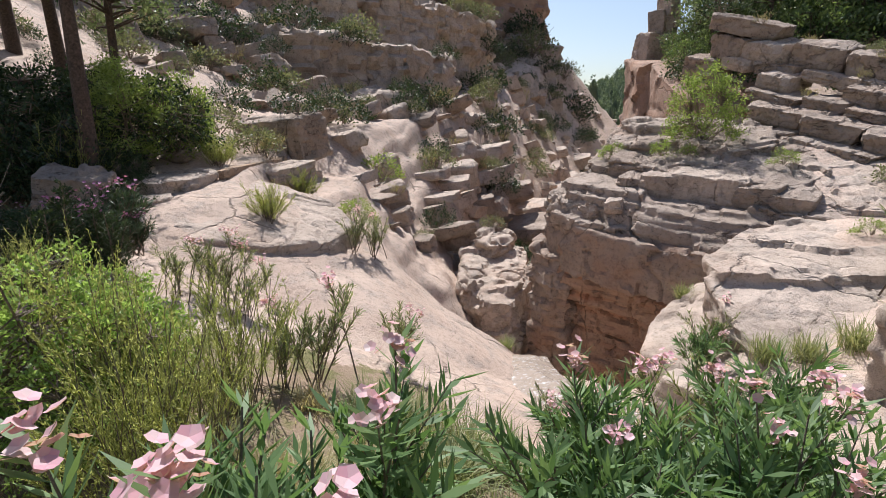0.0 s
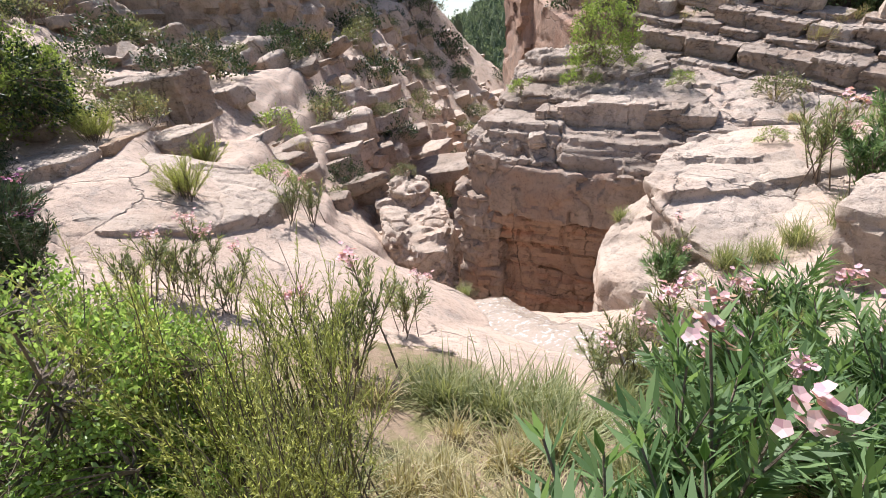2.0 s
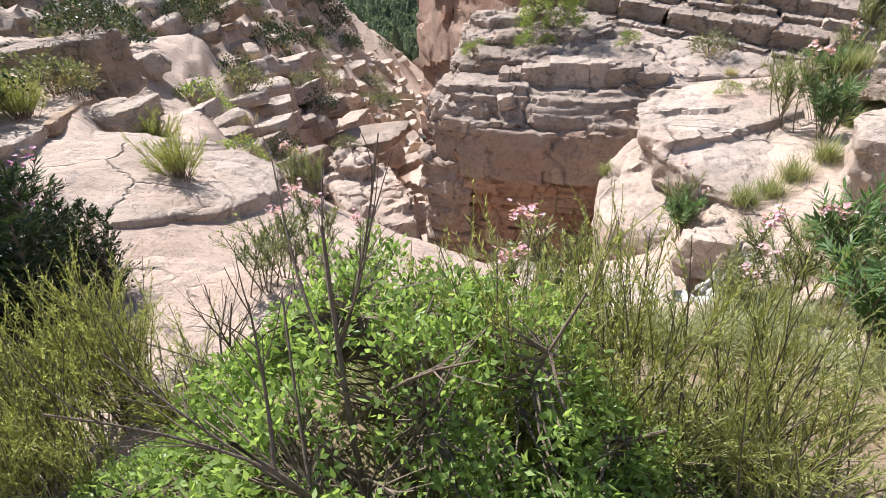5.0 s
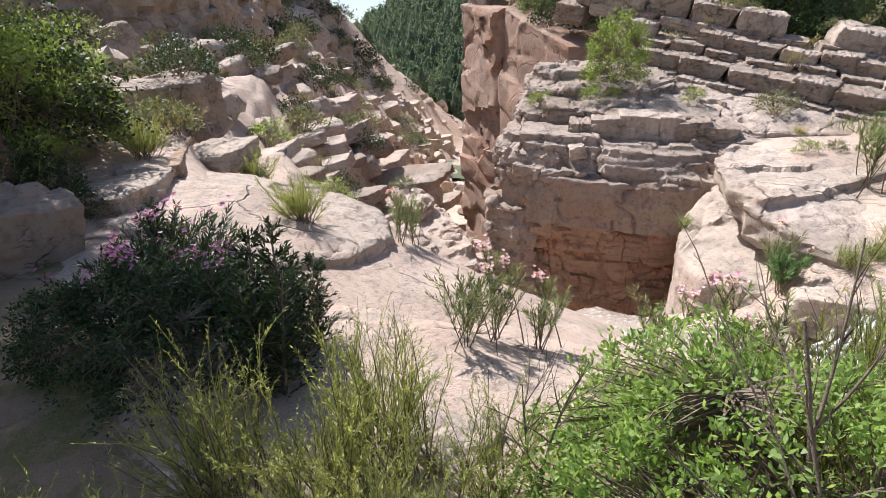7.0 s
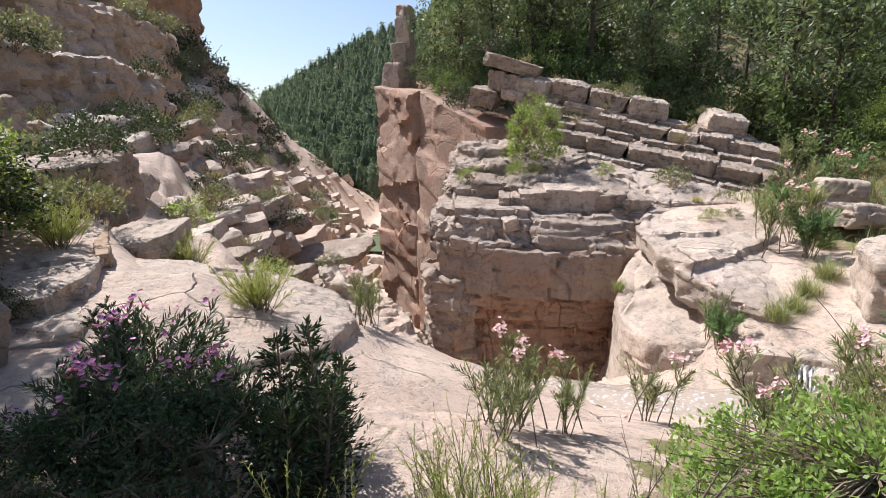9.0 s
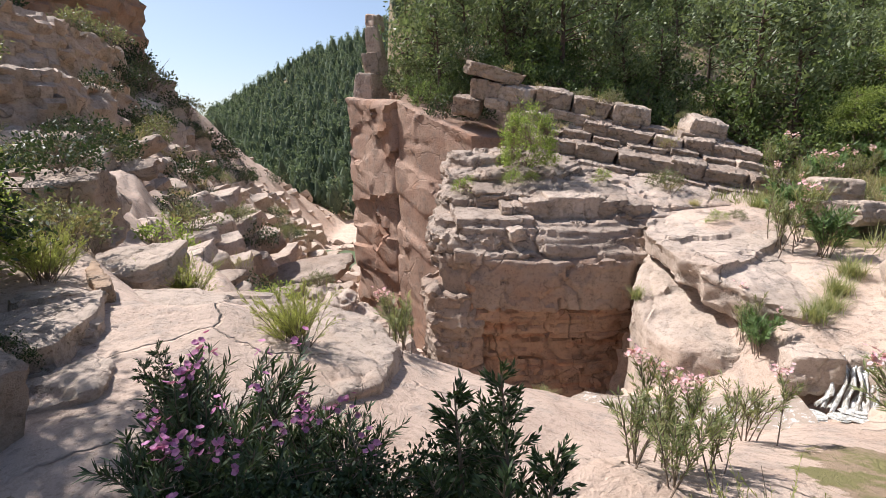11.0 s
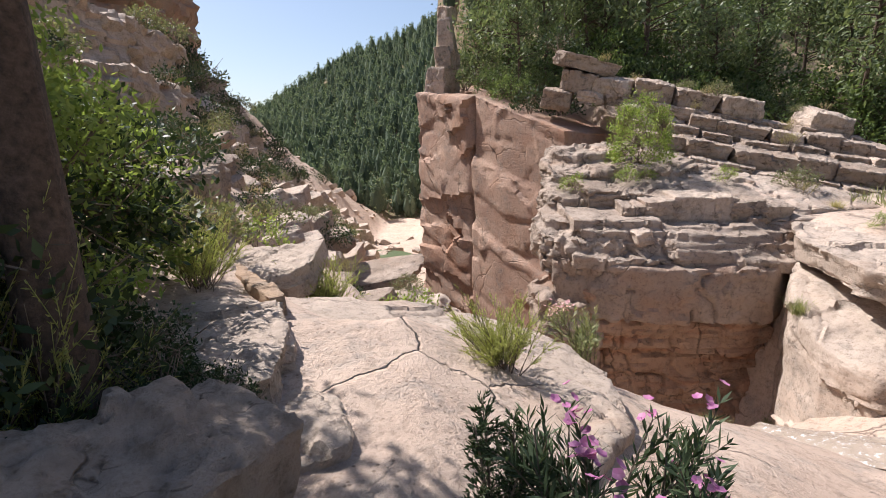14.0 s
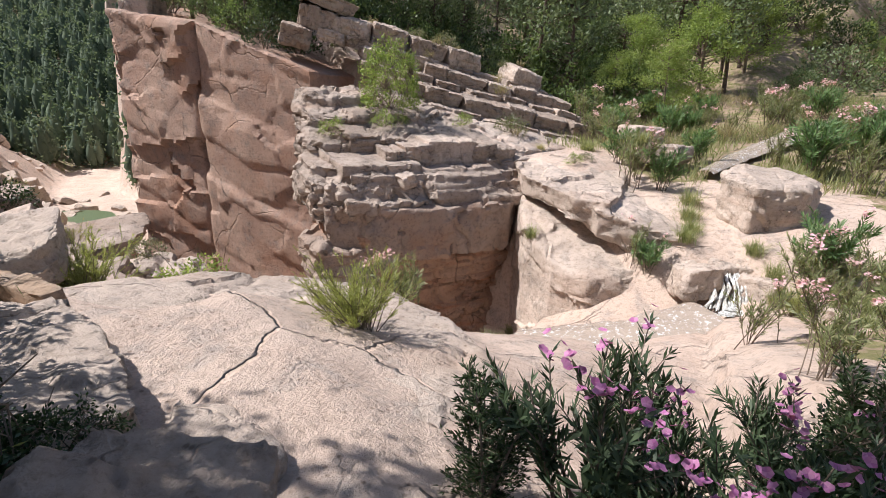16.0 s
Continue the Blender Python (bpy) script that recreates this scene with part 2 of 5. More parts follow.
def prism(bm, poly, top, bottom, tilt=(0, 0), inset=0.0, ref=(0, 0), flare=0.0):
    """A closed prism on a convex plan outline; top and bottom follow the tilt of the beds."""
    n = len(poly)
    cx, cy = sum(q[0] for q in poly) / n, sum(q[1] for q in poly) / n
    pts = []
    for z, f in ((bottom, 1.0 + flare), (top - 0.4 * inset, 1.0), (top, 1.0 - inset)):
        for x, y in poly:
            px, py = cx + (x - cx) * f, cy + (y - cy) * f
            pts.append(bm.verts.new((px, py, z + tilt[0] * (px - ref[0]) + tilt[1] * (py - ref[1]))))
    bmesh.ops.convex_hull(bm, input=pts)


def carve(name, build, mat, voxel, rough=0.06, size=0.7, bed=0.0, bed_step=0.22, tilt=(0.1, 0.3), cracks=0.0, seed=0, chunk=0.0, chips=0.4):
    """A rock: the closed solids that build() puts into a bmesh, fused, then worn: bed grooves, chipping, cracks and pits."""
    bm = bmesh.new()
    build(bm)
    bmesh.ops.recalc_face_normals(bm, faces=bm.faces)
    me = bpy.data.meshes.new(name)
    bm.to_mesh(me)
    bm.free()
    tmp = new("tmp", me)
    mod = tmp.modifiers.new("fuse", "REMESH")
    mod.mode, mod.voxel_size = "VOXEL", voxel
    out = bpy.data.meshes.new_from_object(tmp.evaluated_get(bpy.context.evaluated_depsgraph_get()))
    bpy.data.objects.remove(tmp)
    n = len(out.vertices)
    co = np.empty(n * 3, np.float32)
    no = np.empty(n * 3, np.float32)
    out.vertices.foreach_get("co", co)
    out.vertices.foreach_get("normal", no)
    p, nn = co.reshape(-1, 3).astype(float), no.reshape(-1, 3).astype(float)
    q = p + 0.0
    if chunk:
        q += nn * (chunk * facets(p + 0.12 * size * fbm(p, size * 0.5, 2, seed + 5)[:, None], size * 0.9, seed))[:, None]
        q += nn * (chips * chunk * facets(p, size * 0.33, seed + 30))[:, None]
    q += nn * (rough * 1.6 * fbm(p, size, 3, seed))[:, None]
    q += nn * (rough * 0.5 * fbm(p, size * 0.22, 4, seed + 9))[:, None]
    if bed:
        b = (p[:, 2] - tilt[0] * p[:, 0] - tilt[1] * p[:, 1]) / bed_step + 0.5 * fbm(p, 1.4, 3, seed + 4)
        k = np.floor(b)
        f = b - k
        proud = hash3(k.astype(np.int64), k.astype(np.int64) * 0 + 7, k.astype(np.int64) * 0, seed)
        side = 1 - np.abs(nn[:, 2]) ** 1.5
        groove = np.exp(-((f - 0.5).clip(-0.5, 0.5) ** 2 - 0.25) ** 2 * 0 - (np.minimum(f, 1 - f) / 0.13) ** 2)
        on = sstep(fbm(p, 1.1, 3, seed + 14), -0.35, 0.1)
        q += nn * (side * bed * (0.55 * proud - 1.0 * groove * on))[:, None]
    if cracks:
        g = np.minimum(np.abs(fbm(p, size * 2.3, 3, seed + 70)), 1.3 * np.abs(fbm(p + 9, size * 1.7, 3, seed + 80)))
        q -= nn * (cracks * np.exp(-(g / 0.022) ** 2))[:, None]
    out.vertices.foreach_set("co", np.ascontiguousarray(q, np.float32).ravel())
    out.materials.clear()
    out.materials.append(mat)
    out.polygons.foreach_set("use_smooth", np.ones(len(out.polygons), bool))
    out.update()
    out.set_sharp_from_angle(angle=radians(38))
    out.name = name
    return out


def thing(name, label, category, group="", kind=""):
    return tagged(new(name), label, category, group, kind)


def part(name, me, parent, label="", m=None):
    ob = new(name, me)
    ob.parent = parent
    if m is not None:
        ob.matrix_basis = m
    return tagged(ob, label)


def soil_mask(x, y):
    """Where earth and dry grass cover the rock: the footpath's bank, the upstream meadow, the wooded slopes."""
    d, bed, wl, wr = stream_frame(x, y)
    near = sstep(y - 0.35 * x, 4.4, 3.0) * sstep(d, 1.5, 2.6)
    path = sstep(-x - 0.25 * y, 2.6, 3.2) * sstep(y, 8, 6)
    meadow = sstep(x, 4.5, 6.5) * sstep(y, 5.5, 4)
    wood = sstep(np.hypot(x - 5, y - 8), 6.5, 8) * sstep(-d, 5.5, 7.5) * sstep(y, 5, 7)
    far = sstep(0.47 * (x + 4.5) + 0.88 * (y - 4), 50, 60)
    hill = 0.25 * sstep(y, 12, 20) * (d > 6)
    return np.clip(np.maximum.reduce([near, path, meadow, wood, far, hill]), 0, 1)


gv, gq = sheet(470, 420, 2.2, -0.5, 7.5)
ground_mesh = mesh_from("ground", gv, gq, GROUND)
ground_mesh.attributes.new("soil", "FLOAT", "POINT").data.foreach_set("value", soil_mask(gv[:, 0], gv[:, 1]).astype(np.float32))
ground = tagged(new("ground", ground_mesh), "pale limestone gorge with earth, gravel and stepped ledges", "ground", kind="structure")

# big bedded block over the pit: red undercut foot, plain face, thin plates, a row of jointed blocks, a sloping top
outcrop = thing("rock_outcrop", "huge grey bedded limestone block with a red undercut foot", "rock")


def foot(bm):
    """Red beds under the face: a crumbling ledge, a hollow, a bulging base."""
    rp = random.Random(21)
    for top, bottom, back in ((-0.9, -1.62, 0.1), (-1.5, -1.95, 0.2), (-1.85, -2.6, 0.42), (-2.45, -3.2, 0.3), (-3.0, -5.2, 0.22)):
        front = []
        for k in range(6):
            t = k / 5
            v = back + rp.uniform(-0.07, 0.07)
            front.append((2.12 + 2.3 * t + 0.68 * v, 9.05 - 2.1 * t - 0.12 * math.sin(t * 3.1) + 0.73 * v))
        prism(bm, [(2.2 + back, 9.9)] + front + [(5.6, 7.5), (7.0, 9.5), (6.5, 12.0), (4.2, 11.2)], top, bottom, (0.05, 0.16), 0.02, (3.3, 8.5))


def pillar(bm):
    prism(bm, [(1.75, 9.6), (1.95, 9.1), (2.35, 8.95), (2.7, 9.3), (2.6, 10.2), (2.1, 10.25)], -1.0, -5.2, (0.15, 0.1), 0.1, (2.1, 9.5), 0.08)


def bed_face(bm):
    prism(bm, [(2.02, 9.68), (2.2, 8.98), (2.75, 8.2), (3.5, 7.5), (4.2, 6.95), (4.95, 6.95), (6.6, 8.6), (6.3, 11.6), (3.7, 11.0)], -0.4, -1.35, (0.04, 0.12), 0.035, (3.3, 8.5), -0.02)


def plates(bm):
    """Thin beds that step back up the face, each with a ragged outline of its own."""
    rp = random.Random(12)
    z, back = -0.46, 0.0
    while z < 0.12:
        thick = rp.choice((0.04, 0.05, 0.07, 0.12))
        a = rp.uniform(-0.1, 0.05)
        while a < 1.0:
            b = a + rp.uniform(0.18, 0.6)
            o = back + rp.uniform(-0.06, 0.14)
            if rp.random() > 0.18:
                pts = []
                for t in (a, (2 * a + b) / 3, (a + 2 * b) / 3, b):
                    x, y = 2.12 + 2.3 * t, 9.05 - 2.1 * t - 0.12 * math.sin(t * 3.1)
                    v = o + rp.uniform(-0.06, 0.06)
                    pts.append((x + 0.68 * v, y + 0.73 * v))
                pts += [(pts[3][0] + 0.9, pts[3][1] + 1.1), (pts[0][0] + 0.9, pts[0][1] + 1.1)]
                prism(bm, pts, z + thick + rp.uniform(0.0, 0.03), z - 0.08, (0.06 + rp.uniform(-0.03, 0.03), 0.13), 0.015, (3.0, 8.4))
            a = b - rp.uniform(0.0, 0.06)
        z += thick
        back += thick * rp.uniform(0.5, 1.1)


def shoulder(bm):
    prism(bm, [(2.05, 9.95), (2.2, 9.25), (2.7, 8.75), (3.3, 9.3), (3.6, 10.6), (2.8, 10.75)], 0.06, -0.6, (0.1, 0.12), 0.03, (2.5, 9.8))
    prism(bm, [(2.35, 10.1), (2.6, 9.5), (3.35, 8.7), (3.6, 9.3), (3.6, 10.6), (2.9, 10.7)], 0.22, 0.1, (0.06, 0.1), 0.02, (2.5, 9.8))
    prism(bm, [(2.95, 10.4), (3.2, 9.85), (3.6, 9.4), (4.4, 9.6), (4.4, 11), (3.3, 11)], 0.62, 0.0, (0.3, 0.22), 0.08, (3.2, 10.2))
    prism(bm, [(3.4, 10.7), (3.6, 10.2), (4.0, 9.8), (5.0, 9.9), (5.0, 11.3), (3.8, 11.3)], 1.0, 0.4, (0.22, 0.22), 0.08, (3.6, 10.4))
    prism(bm, [(3.8, 10.95), (3.95, 10.5), (4.5, 10.2), (5.2, 10.3), (5.3, 11.2), (4.2, 11.5)], 1.36, 0.7, (0.05, 0.15), 0.08, (4.0, 10.7))


def terrace(bm):
    prism(bm, [(3.2, 9.75), (4.1, 8.75), (5.35, 7.55), (6.2, 8.0), (6.6, 9.6), (6.2, 10.6), (5.4, 11.2), (3.9, 11.2)], 0.5, -0.6, (0.15, 0.27), 0.02, (4.04, 8.6))
    prism(bm, [(4.5, 9.55), (5.1, 9.0), (5.9, 8.9), (6.3, 9.8), (5.6, 11.0), (4.7, 10.7)], 0.62, 0.0, (0.16, 0.28), 0.03, (4.04, 8.6))


def apron(bm):
    prism(bm, [(5.1, 7.75), (5.9, 6.95), (7.2, 6.3), (9.0, 5.2), (9.4, 5.6), (8.0, 7.6), (6.8, 9.8), (5.6, 9.4)], 0.56, -0.6, (0.098, 0.31), 0.02, (5.5, 8.2))


for nm, fn, mt, lb, bd, sd, ck in (("rock_foot", foot, ROCK_RED, "red-brown undercut limestone", 0.05, 1, 0.08), ("rock_pillar", pillar, ROCK_FACE, "", 0.05, 8, 0.09), ("rock_face", bed_face, ROCK_FACE, "smooth grey-brown limestone face", 0.01, 2, 0.05),
                                   ("rock_bedding", plates, ROCK_GREY, "thin ragged grey beds", 0.0, 3, 0.035), ("rock_shoulder", shoulder, ROCK_GREY, "", 0.04, 5, 0.07), ("rock_terrace", terrace, ROCK_GREY, "sloping top", 0.03, 6, 0.07), ("rock_apron", apron, ROCK, "pale sloping bed", 0.02, 7, 0.05)):
    part(nm, carve(nm, fn, mt, 0.036 if nm == "rock_bedding" else 0.05, 0.014, 0.6, bd, 0.19, (0.1, 0.14), 0.07, sd, ck), outcrop, lb)


# pale slab boulder beside the pit, undercut in front, on a smooth white footing
def slab(bm):
    prism(bm, [(3.0, 5.2), (3.08, 5.75), (4.3, 6.85), (5.2, 7.05), (6.2, 6.6), (6.6, 5.6), (5.4, 4.9), (3.8, 5.0)], -0.06, -0.5, (0.04, 0.07), 0.05, (4, 5.8), -0.06)
    prism(bm, [(2.95, 5.4), (3.7, 5.75), (5.8, 5.6), (5.2, 4.4), (3.9, 3.75), (3.1, 3.55), (2.82, 3.85), (2.88, 4.6)], -0.15, -0.62, (0.09, 0.27), 0.05, (3.6, 5.5), -0.05)
    prism(bm, [(2.7, 3.9), (2.78, 4.4), (3.3, 4.6), (3.7, 4.2), (3.3, 3.6), (2.9, 3.55)], -0.72, -1.4, (0.1, 0.1), 0.14, (3, 4))


def footing(bm):
    prism(bm, [(3.3, 6.5), (2.65, 6.0), (2.35, 5.4), (2.55, 4.75), (3.5, 4.3), (5.5, 5), (5.3, 6.7), (4.35, 6.8)], -0.92, -3.6, (0.32, 0.04), 0.04, (3.2, 5.9), 0.15)


slab_thing = thing("slab_boulder", "huge pale tilted limestone slab with an undercut front", "boulder")
part("rock_slab", carve("rock_slab", slab, ROCK, 0.04, 0.012, 0.9, 0.03, 0.3, (0.1, 0.15), 0.03, 31, 0.055), slab_thing)
part("rock_footing", carve("rock_footing", footing, ROCK, 0.042, 0.025, 1.2, 0.0, 0.4, (0.3, 0.1), 0.03, 32, 0.05), slab_thing, "smooth white water-worn limestone")


def lone(bm):
    prism(bm, [(3.0, 3.25), (3.15, 2.5), (3.9, 2.1), (4.8, 2.4), (4.8, 3.2), (3.7, 3.6)], 0.3, -0.9, (0.05, 0.05), 0.16, (3.8, 2.95), -0.12)


tagged(new("boulder", carve("boulder", lone, ROCK, 0.04, 0.025, 0.7, 0.02, 0.3, (0.1, 0.1), 0.03, 41, 0.05)), "rounded grey-topped boulder with an orange underside by the waterfall", "boulder")


# striped boulder standing in the gorge
def standing(bm):
    prism(bm, [(0.3, 10.3), (0.75, 9.5), (1.4, 9.4), (2.0, 10.6), (2.1, 12.6), (1.2, 13.4), (0.5, 12.3)], -1.75, -5.2, (-0.05, 0.12), 0.2, (1.3, 12.3), 0.1)
    prism(bm, [(0.75, 12.2), (1.2, 11.6), (1.7, 12), (1.9, 12.9), (1.2, 13.4)], -1.4, -3, (-0.1, 0.1), 0.3, (1.3, 12.3))


tagged(new("boulder", carve("boulder", standing, ROCK, 0.045, 0.02, 0.8, 0.05, 0.3, (0.8, 0.3), 0.1, 43, 0.12)), "tall pale fissured boulder standing in the gorge", "boulder")


# ochre cliff of the far bank
def solid(poly, top, bottom, tilt, inset, ref):
    def build(bm):
        prism(bm, poly, top, bottom, tilt, inset, ref)
    return build


def sheer(bm):
    """The sheer face: three slanting leaves of rock, each set back from the one below."""
    for back, top, bottom in ((0.0, -0.9, -6.5), (0.12, 1.2, -2.0), (0.22, 3.0, 0.0)):
        prism(bm, [(5.4 + back, 12.0), (5.55 + back, 14.2), (5.8 + back, 15.55 - 0.4 * back), (8.5, 17.6), (14, 18), (13, 12), (8, 11.5)], top, bottom, (0.0, 0.34), 0.012, (6, 15.5))


cliff_thing = thing("cliff", "sheer ochre limestone cliff above the pool", "cliff")
for i, (nm, fn) in enumerate([
        ("cliff_face", sheer),
        ("cliff_rib", solid([(5.95, 15.7), (6.1, 17.0), (6.35, 18.6), (9.0, 21), (14, 21), (14, 15), (8, 14.6)], 3.1, -6.5, (0.05, 0.16), 0.03, (6.2, 17)))]):
    part(nm, carve(nm, fn, ROCK_WARM, (0.075, 0.09)[i], 0.005, (2.4, 1.6)[i], (0.035, 0.05)[i], 0.95, (0.0, 0.38), 0.0, 51 + i, (0.07, 0.2)[i], 0.12), cliff_thing)

crag_thing = thing("crag", "tall grey and ochre limestone crag above the valley", "cliff")
for i, (nm, fn) in enumerate([
        ("crag_summit", solid([(10.6, 55), (5, 50.5), (-3, 48), (-14, 47), (-26, 48), (-26, 68), (9, 68)], 24, -4, (-0.25, 0), 0.05, (5, 52))),
        ("crag_shoulder", solid([(12, 53), (8, 49.5), (2, 47), (-6, 45), (-20, 44), (-20, 55), (10, 58)], 9, -5, (-0.2, 0), 0.08, (5, 50))),
        ("crag_foot", solid([(14, 52), (13, 48), (8, 45), (0, 42), (-15, 40), (-15, 50), (8, 54)], 2.5, -6, (-0.18, 0), 0.1, (5, 46)))]):
    part(nm, carve(nm, fn, (ROCK_WARM, ROCK_GREY, ROCK_GREY)[i], 0.4, 0.12, 4.0, 0.35, 1.7, (-0.1, 0.1), 0.5, 61 + i, 0.75), crag_thing)


# grey stepped cliffs of the left side, one above the other
side_thing = thing("ledge_cliff", "stepped grey limestone cliffs of the gorge side", "cliff")
for i, (poly, top, bottom) in enumerate([
        ([(-9, 17.3), (-5, 16.8), (-2.4, 18.0), (-0.8, 19.8), (-1, 23), (-9, 23)], 2.1, -2),
        ([(-13, 20.2), (-5, 20.3), (-1.4, 21.8), (0.6, 24.6), (0, 29), (-13, 29)], 4.2, -2),
        ([(-17, 25), (-6, 24.6), (-0.5, 27.5), (3.2, 32.6), (3, 40), (-17, 40)], 7.0, -3),
        ([(-9, 13.5), (-6, 13.2), (-4.4, 14.2), (-4.2, 16), (-9, 17)], 1.9, -1),
        ([(-0.8, 21.5), (1.2, 22.5), (3.2, 26), (3, 30), (-1, 28)], 1.4, -4)]):
    part("cliff_step", carve("cliff_step", solid(poly, top, bottom, (-0.12, 0.06), 0.05, (poly[2][0], poly[2][1])), ROCK, 0.16, 0.06, 1.6, 0.14, 0.62, (-0.1, 0.08), 0.2, 81 + i, 0.32, 0.45), side_thing)


# upper slab of the near bank with a broken edge
def near_slab(bm):
    prism(bm, [(-4.0, 7.4), (-3.6, 6.2), (-3.0, 5.75), (-2.2, 5.9), (-1.5, 6.5), (-1.3, 7.4), (-1.9, 8.3), (-3.2, 8.6)], 0.2, -0.7, (-0.2, 0.1), 0.05, (-2.9, 6.8), 0.12)


tagged(new("rock_slab", carve("rock_slab", near_slab, ROCK, 0.032, 0.012, 0.9, 0.02, 0.25, (-0.15, 0.05), 0.035, 71, 0.035)), "flat pale limestone slab with a cracked broken edge", "rock")


# ledge that carries the footpath above the slab
def path_top(bm):
    prism(bm, [(-4.5, 6.85), (-3.95, 6.8), (-3.8, 7.05), (-3.62, 7.35), (-3.5, 7.75), (-3.9, 8.6), (-4.8, 8.4), (-4.9, 7.2)], 0.62, -0.3, (0.0, 0.03), 0.02, (-3.8, 7.2))


def path_step(bm):
    prism(bm, [(-4.3, 6.35), (-3.85, 6.3), (-3.7, 6.7), (-3.78, 7.0), (-4.4, 6.95)], 0.45, -0.3, (0.0, 0.03), 0.04, (-3.8, 7.2))


def path_foot(bm):
    prism(bm, [(-4.2, 5.95), (-3.75, 5.95), (-3.6, 6.2), (-3.75, 6.4), (-4.3, 6.35)], 0.22, -0.3, (0.0, 0.03), 0.06, (-3.8, 7.2))


ledge = thing("rock_ledge", "broken pale ledge carrying the footpath above the slab", "rock")
for k, fn in enumerate((path_top, path_step, path_foot)):
    part("ledge_block", carve("ledge_block", fn, ROCK, 0.03, 0.008, 0.5, 0.02, 0.2, (0, 0.03), 0.0, 73 + k, 0.05), ledge)


# ---- jointed rock blocks, ledges and loose stones ----
def box_block(sx, sy, sz, seed):
    rnd = random.Random(seed)

    def build(bm):
        bmesh.ops.create_cube(bm, size=1.0, matrix=Matrix.Diagonal((sx, sy, sz, 1)))
        for _ in range(9):
            n = Vector((rnd.gauss(0, 1), rnd.gauss(0, 1), rnd.gauss(0, 0.8))).normalized()
            reach = abs(n.x) * sx / 2 + abs(n.y) * sy / 2 + abs(n.z) * sz / 2
            cut = bmesh.ops.bisect_plane(bm, geom=bm.verts[:] + bm.edges[:] + bm.faces[:], plane_co=n * reach * rnd.uniform(0.74, 0.93), plane_no=n, clear_outer=True)
            bmesh.ops.contextual_create(bm, geom=[e for e in cut["geom_cut"] if isinstance(e, bmesh.types.BMEdge)])
    return build


KINDS = [((1.8, 1.2, 0.5), ROCK), ((1.3, 1.1, 0.85), ROCK_GREY), ((2.3, 1.1, 0.45), ROCK_GREY), ((1.1, 1.0, 0.95), ROCK), ((1.6, 1.0, 0.55), ROCK_GREY), ((1.0, 0.8, 0.65), ROCK)]
BLOCKS = [carve("rock_block", box_block(*dims, i), mat, 0.08, 0.008, 0.5, 0.02, 0.16, (0.02, 0.02), 0.0, 100 + i, 0.045) for i, (dims, mat) in enumerate(KINDS)]
FINE = [carve("rock_block", box_block(*dims, i), mat, 0.045, 0.008, 0.5, 0.02, 0.16, (0.02, 0.02), 0.03, 100 + i, 0.045) for i, (dims, mat) in enumerate(KINDS)]


def put_block(i, x, y, z, scale, yaw, pitch, roll, label, group, name="rock_block", kinds=None):
    ob = new(name, (kinds or FINE)[i])
    ob.matrix_basis = pose(x, y, z, pitch, roll, yaw) @ Matrix.Diagonal((*scale, 1))
    return tagged(ob, label, "rock", group)


def joined_blocks(name, rows):
    """One mesh of many far angular blocks: (kind, pose)."""
    vs, fs, at = [], [], 0
    for i, m in rows:
        v, f = FAR_BLOCKS[i]
        mm = np.array(m)
        vs.append(v @ mm[:3, :3].T + mm[:3, 3])
        fs.append(f + at)
        at += len(v)
    return mesh_from(name, np.concatenate(vs), np.concatenate(fs), ROCK, False)


def plain_block(dims, seed):
    bm = bmesh.new()
    box_block(*dims, seed)(bm)
    bmesh.ops.triangulate(bm, faces=bm.faces)
    bmesh.ops.subdivide_edges(bm, edges=bm.edges[:], cuts=1, use_grid_fill=True)
    bmesh.ops.triangulate(bm, faces=bm.faces)
    bm.verts.index_update()
    v = np.array([q.co[:] for q in bm.verts])
    f = np.array([[q.index for q in g.verts] for g in bm.faces], np.int32)
    bm.free()
    return v + 0.03 * np.stack([fbm(v, 0.5, 2, seed + i) for i in range(3)], -1), f


FAR_BLOCKS = [plain_block(dims, 20 + i) for i, dims in enumerate([(1.7, 1.2, 0.7), (1.3, 1.1, 0.9), (1.6, 1.0, 0.55)])]
far_rows = []
rnd = random.Random(5)
made = 0
while made < 430:
    y = 8.4 + 42 * rnd.random() ** 1.6
    x = rnd.uniform(-13, 4 + 0.7 * max(0, y - 14))
    d = float(stream_frame(np.array([x]), np.array([y]))[0][0])
    if d < 0.5 or d > 14 or (y < 10.6 and x > -4.2):
        continue
    if d > 4.2 and y < 17 and rnd.random() < 0.8:
        continue
    k = (0.5 + 0.028 * y) * rnd.choice((0.35, 0.45, 0.6, 0.9, 1.4, 1.9)) * rnd.uniform(0.85, 1.2)
    k = 0.72 * min(k, 0.75 if y < 13 else 1.1 if y < 17 else 2.2)
    z = float(height([x], [y])[0])
    made += 1
    if y > 24:
        k *= 0.6
        far_rows.append((rnd.randrange(3), pose(x, y, z - 0.1 * k, rnd.gauss(12, 9), rnd.gauss(-12, 9), rnd.gauss(-34, 40)) @ Matrix.Diagonal((k, k, k * rnd.uniform(0.8, 1.4), 1))))
        continue
    put_block(rnd.randrange(6), x, y, z - 0.13 * k, (k * rnd.uniform(0.9, 1.7), k * rnd.uniform(0.8, 1.2), k * rnd.uniform(0.7, 1.2)),
              rnd.gauss(-34, 16), rnd.gauss(12, 6), rnd.gauss(-12, 6), "angular pale limestone block on the stepped gorge side", "blocks of the gorge side", "rock_block", BLOCKS)
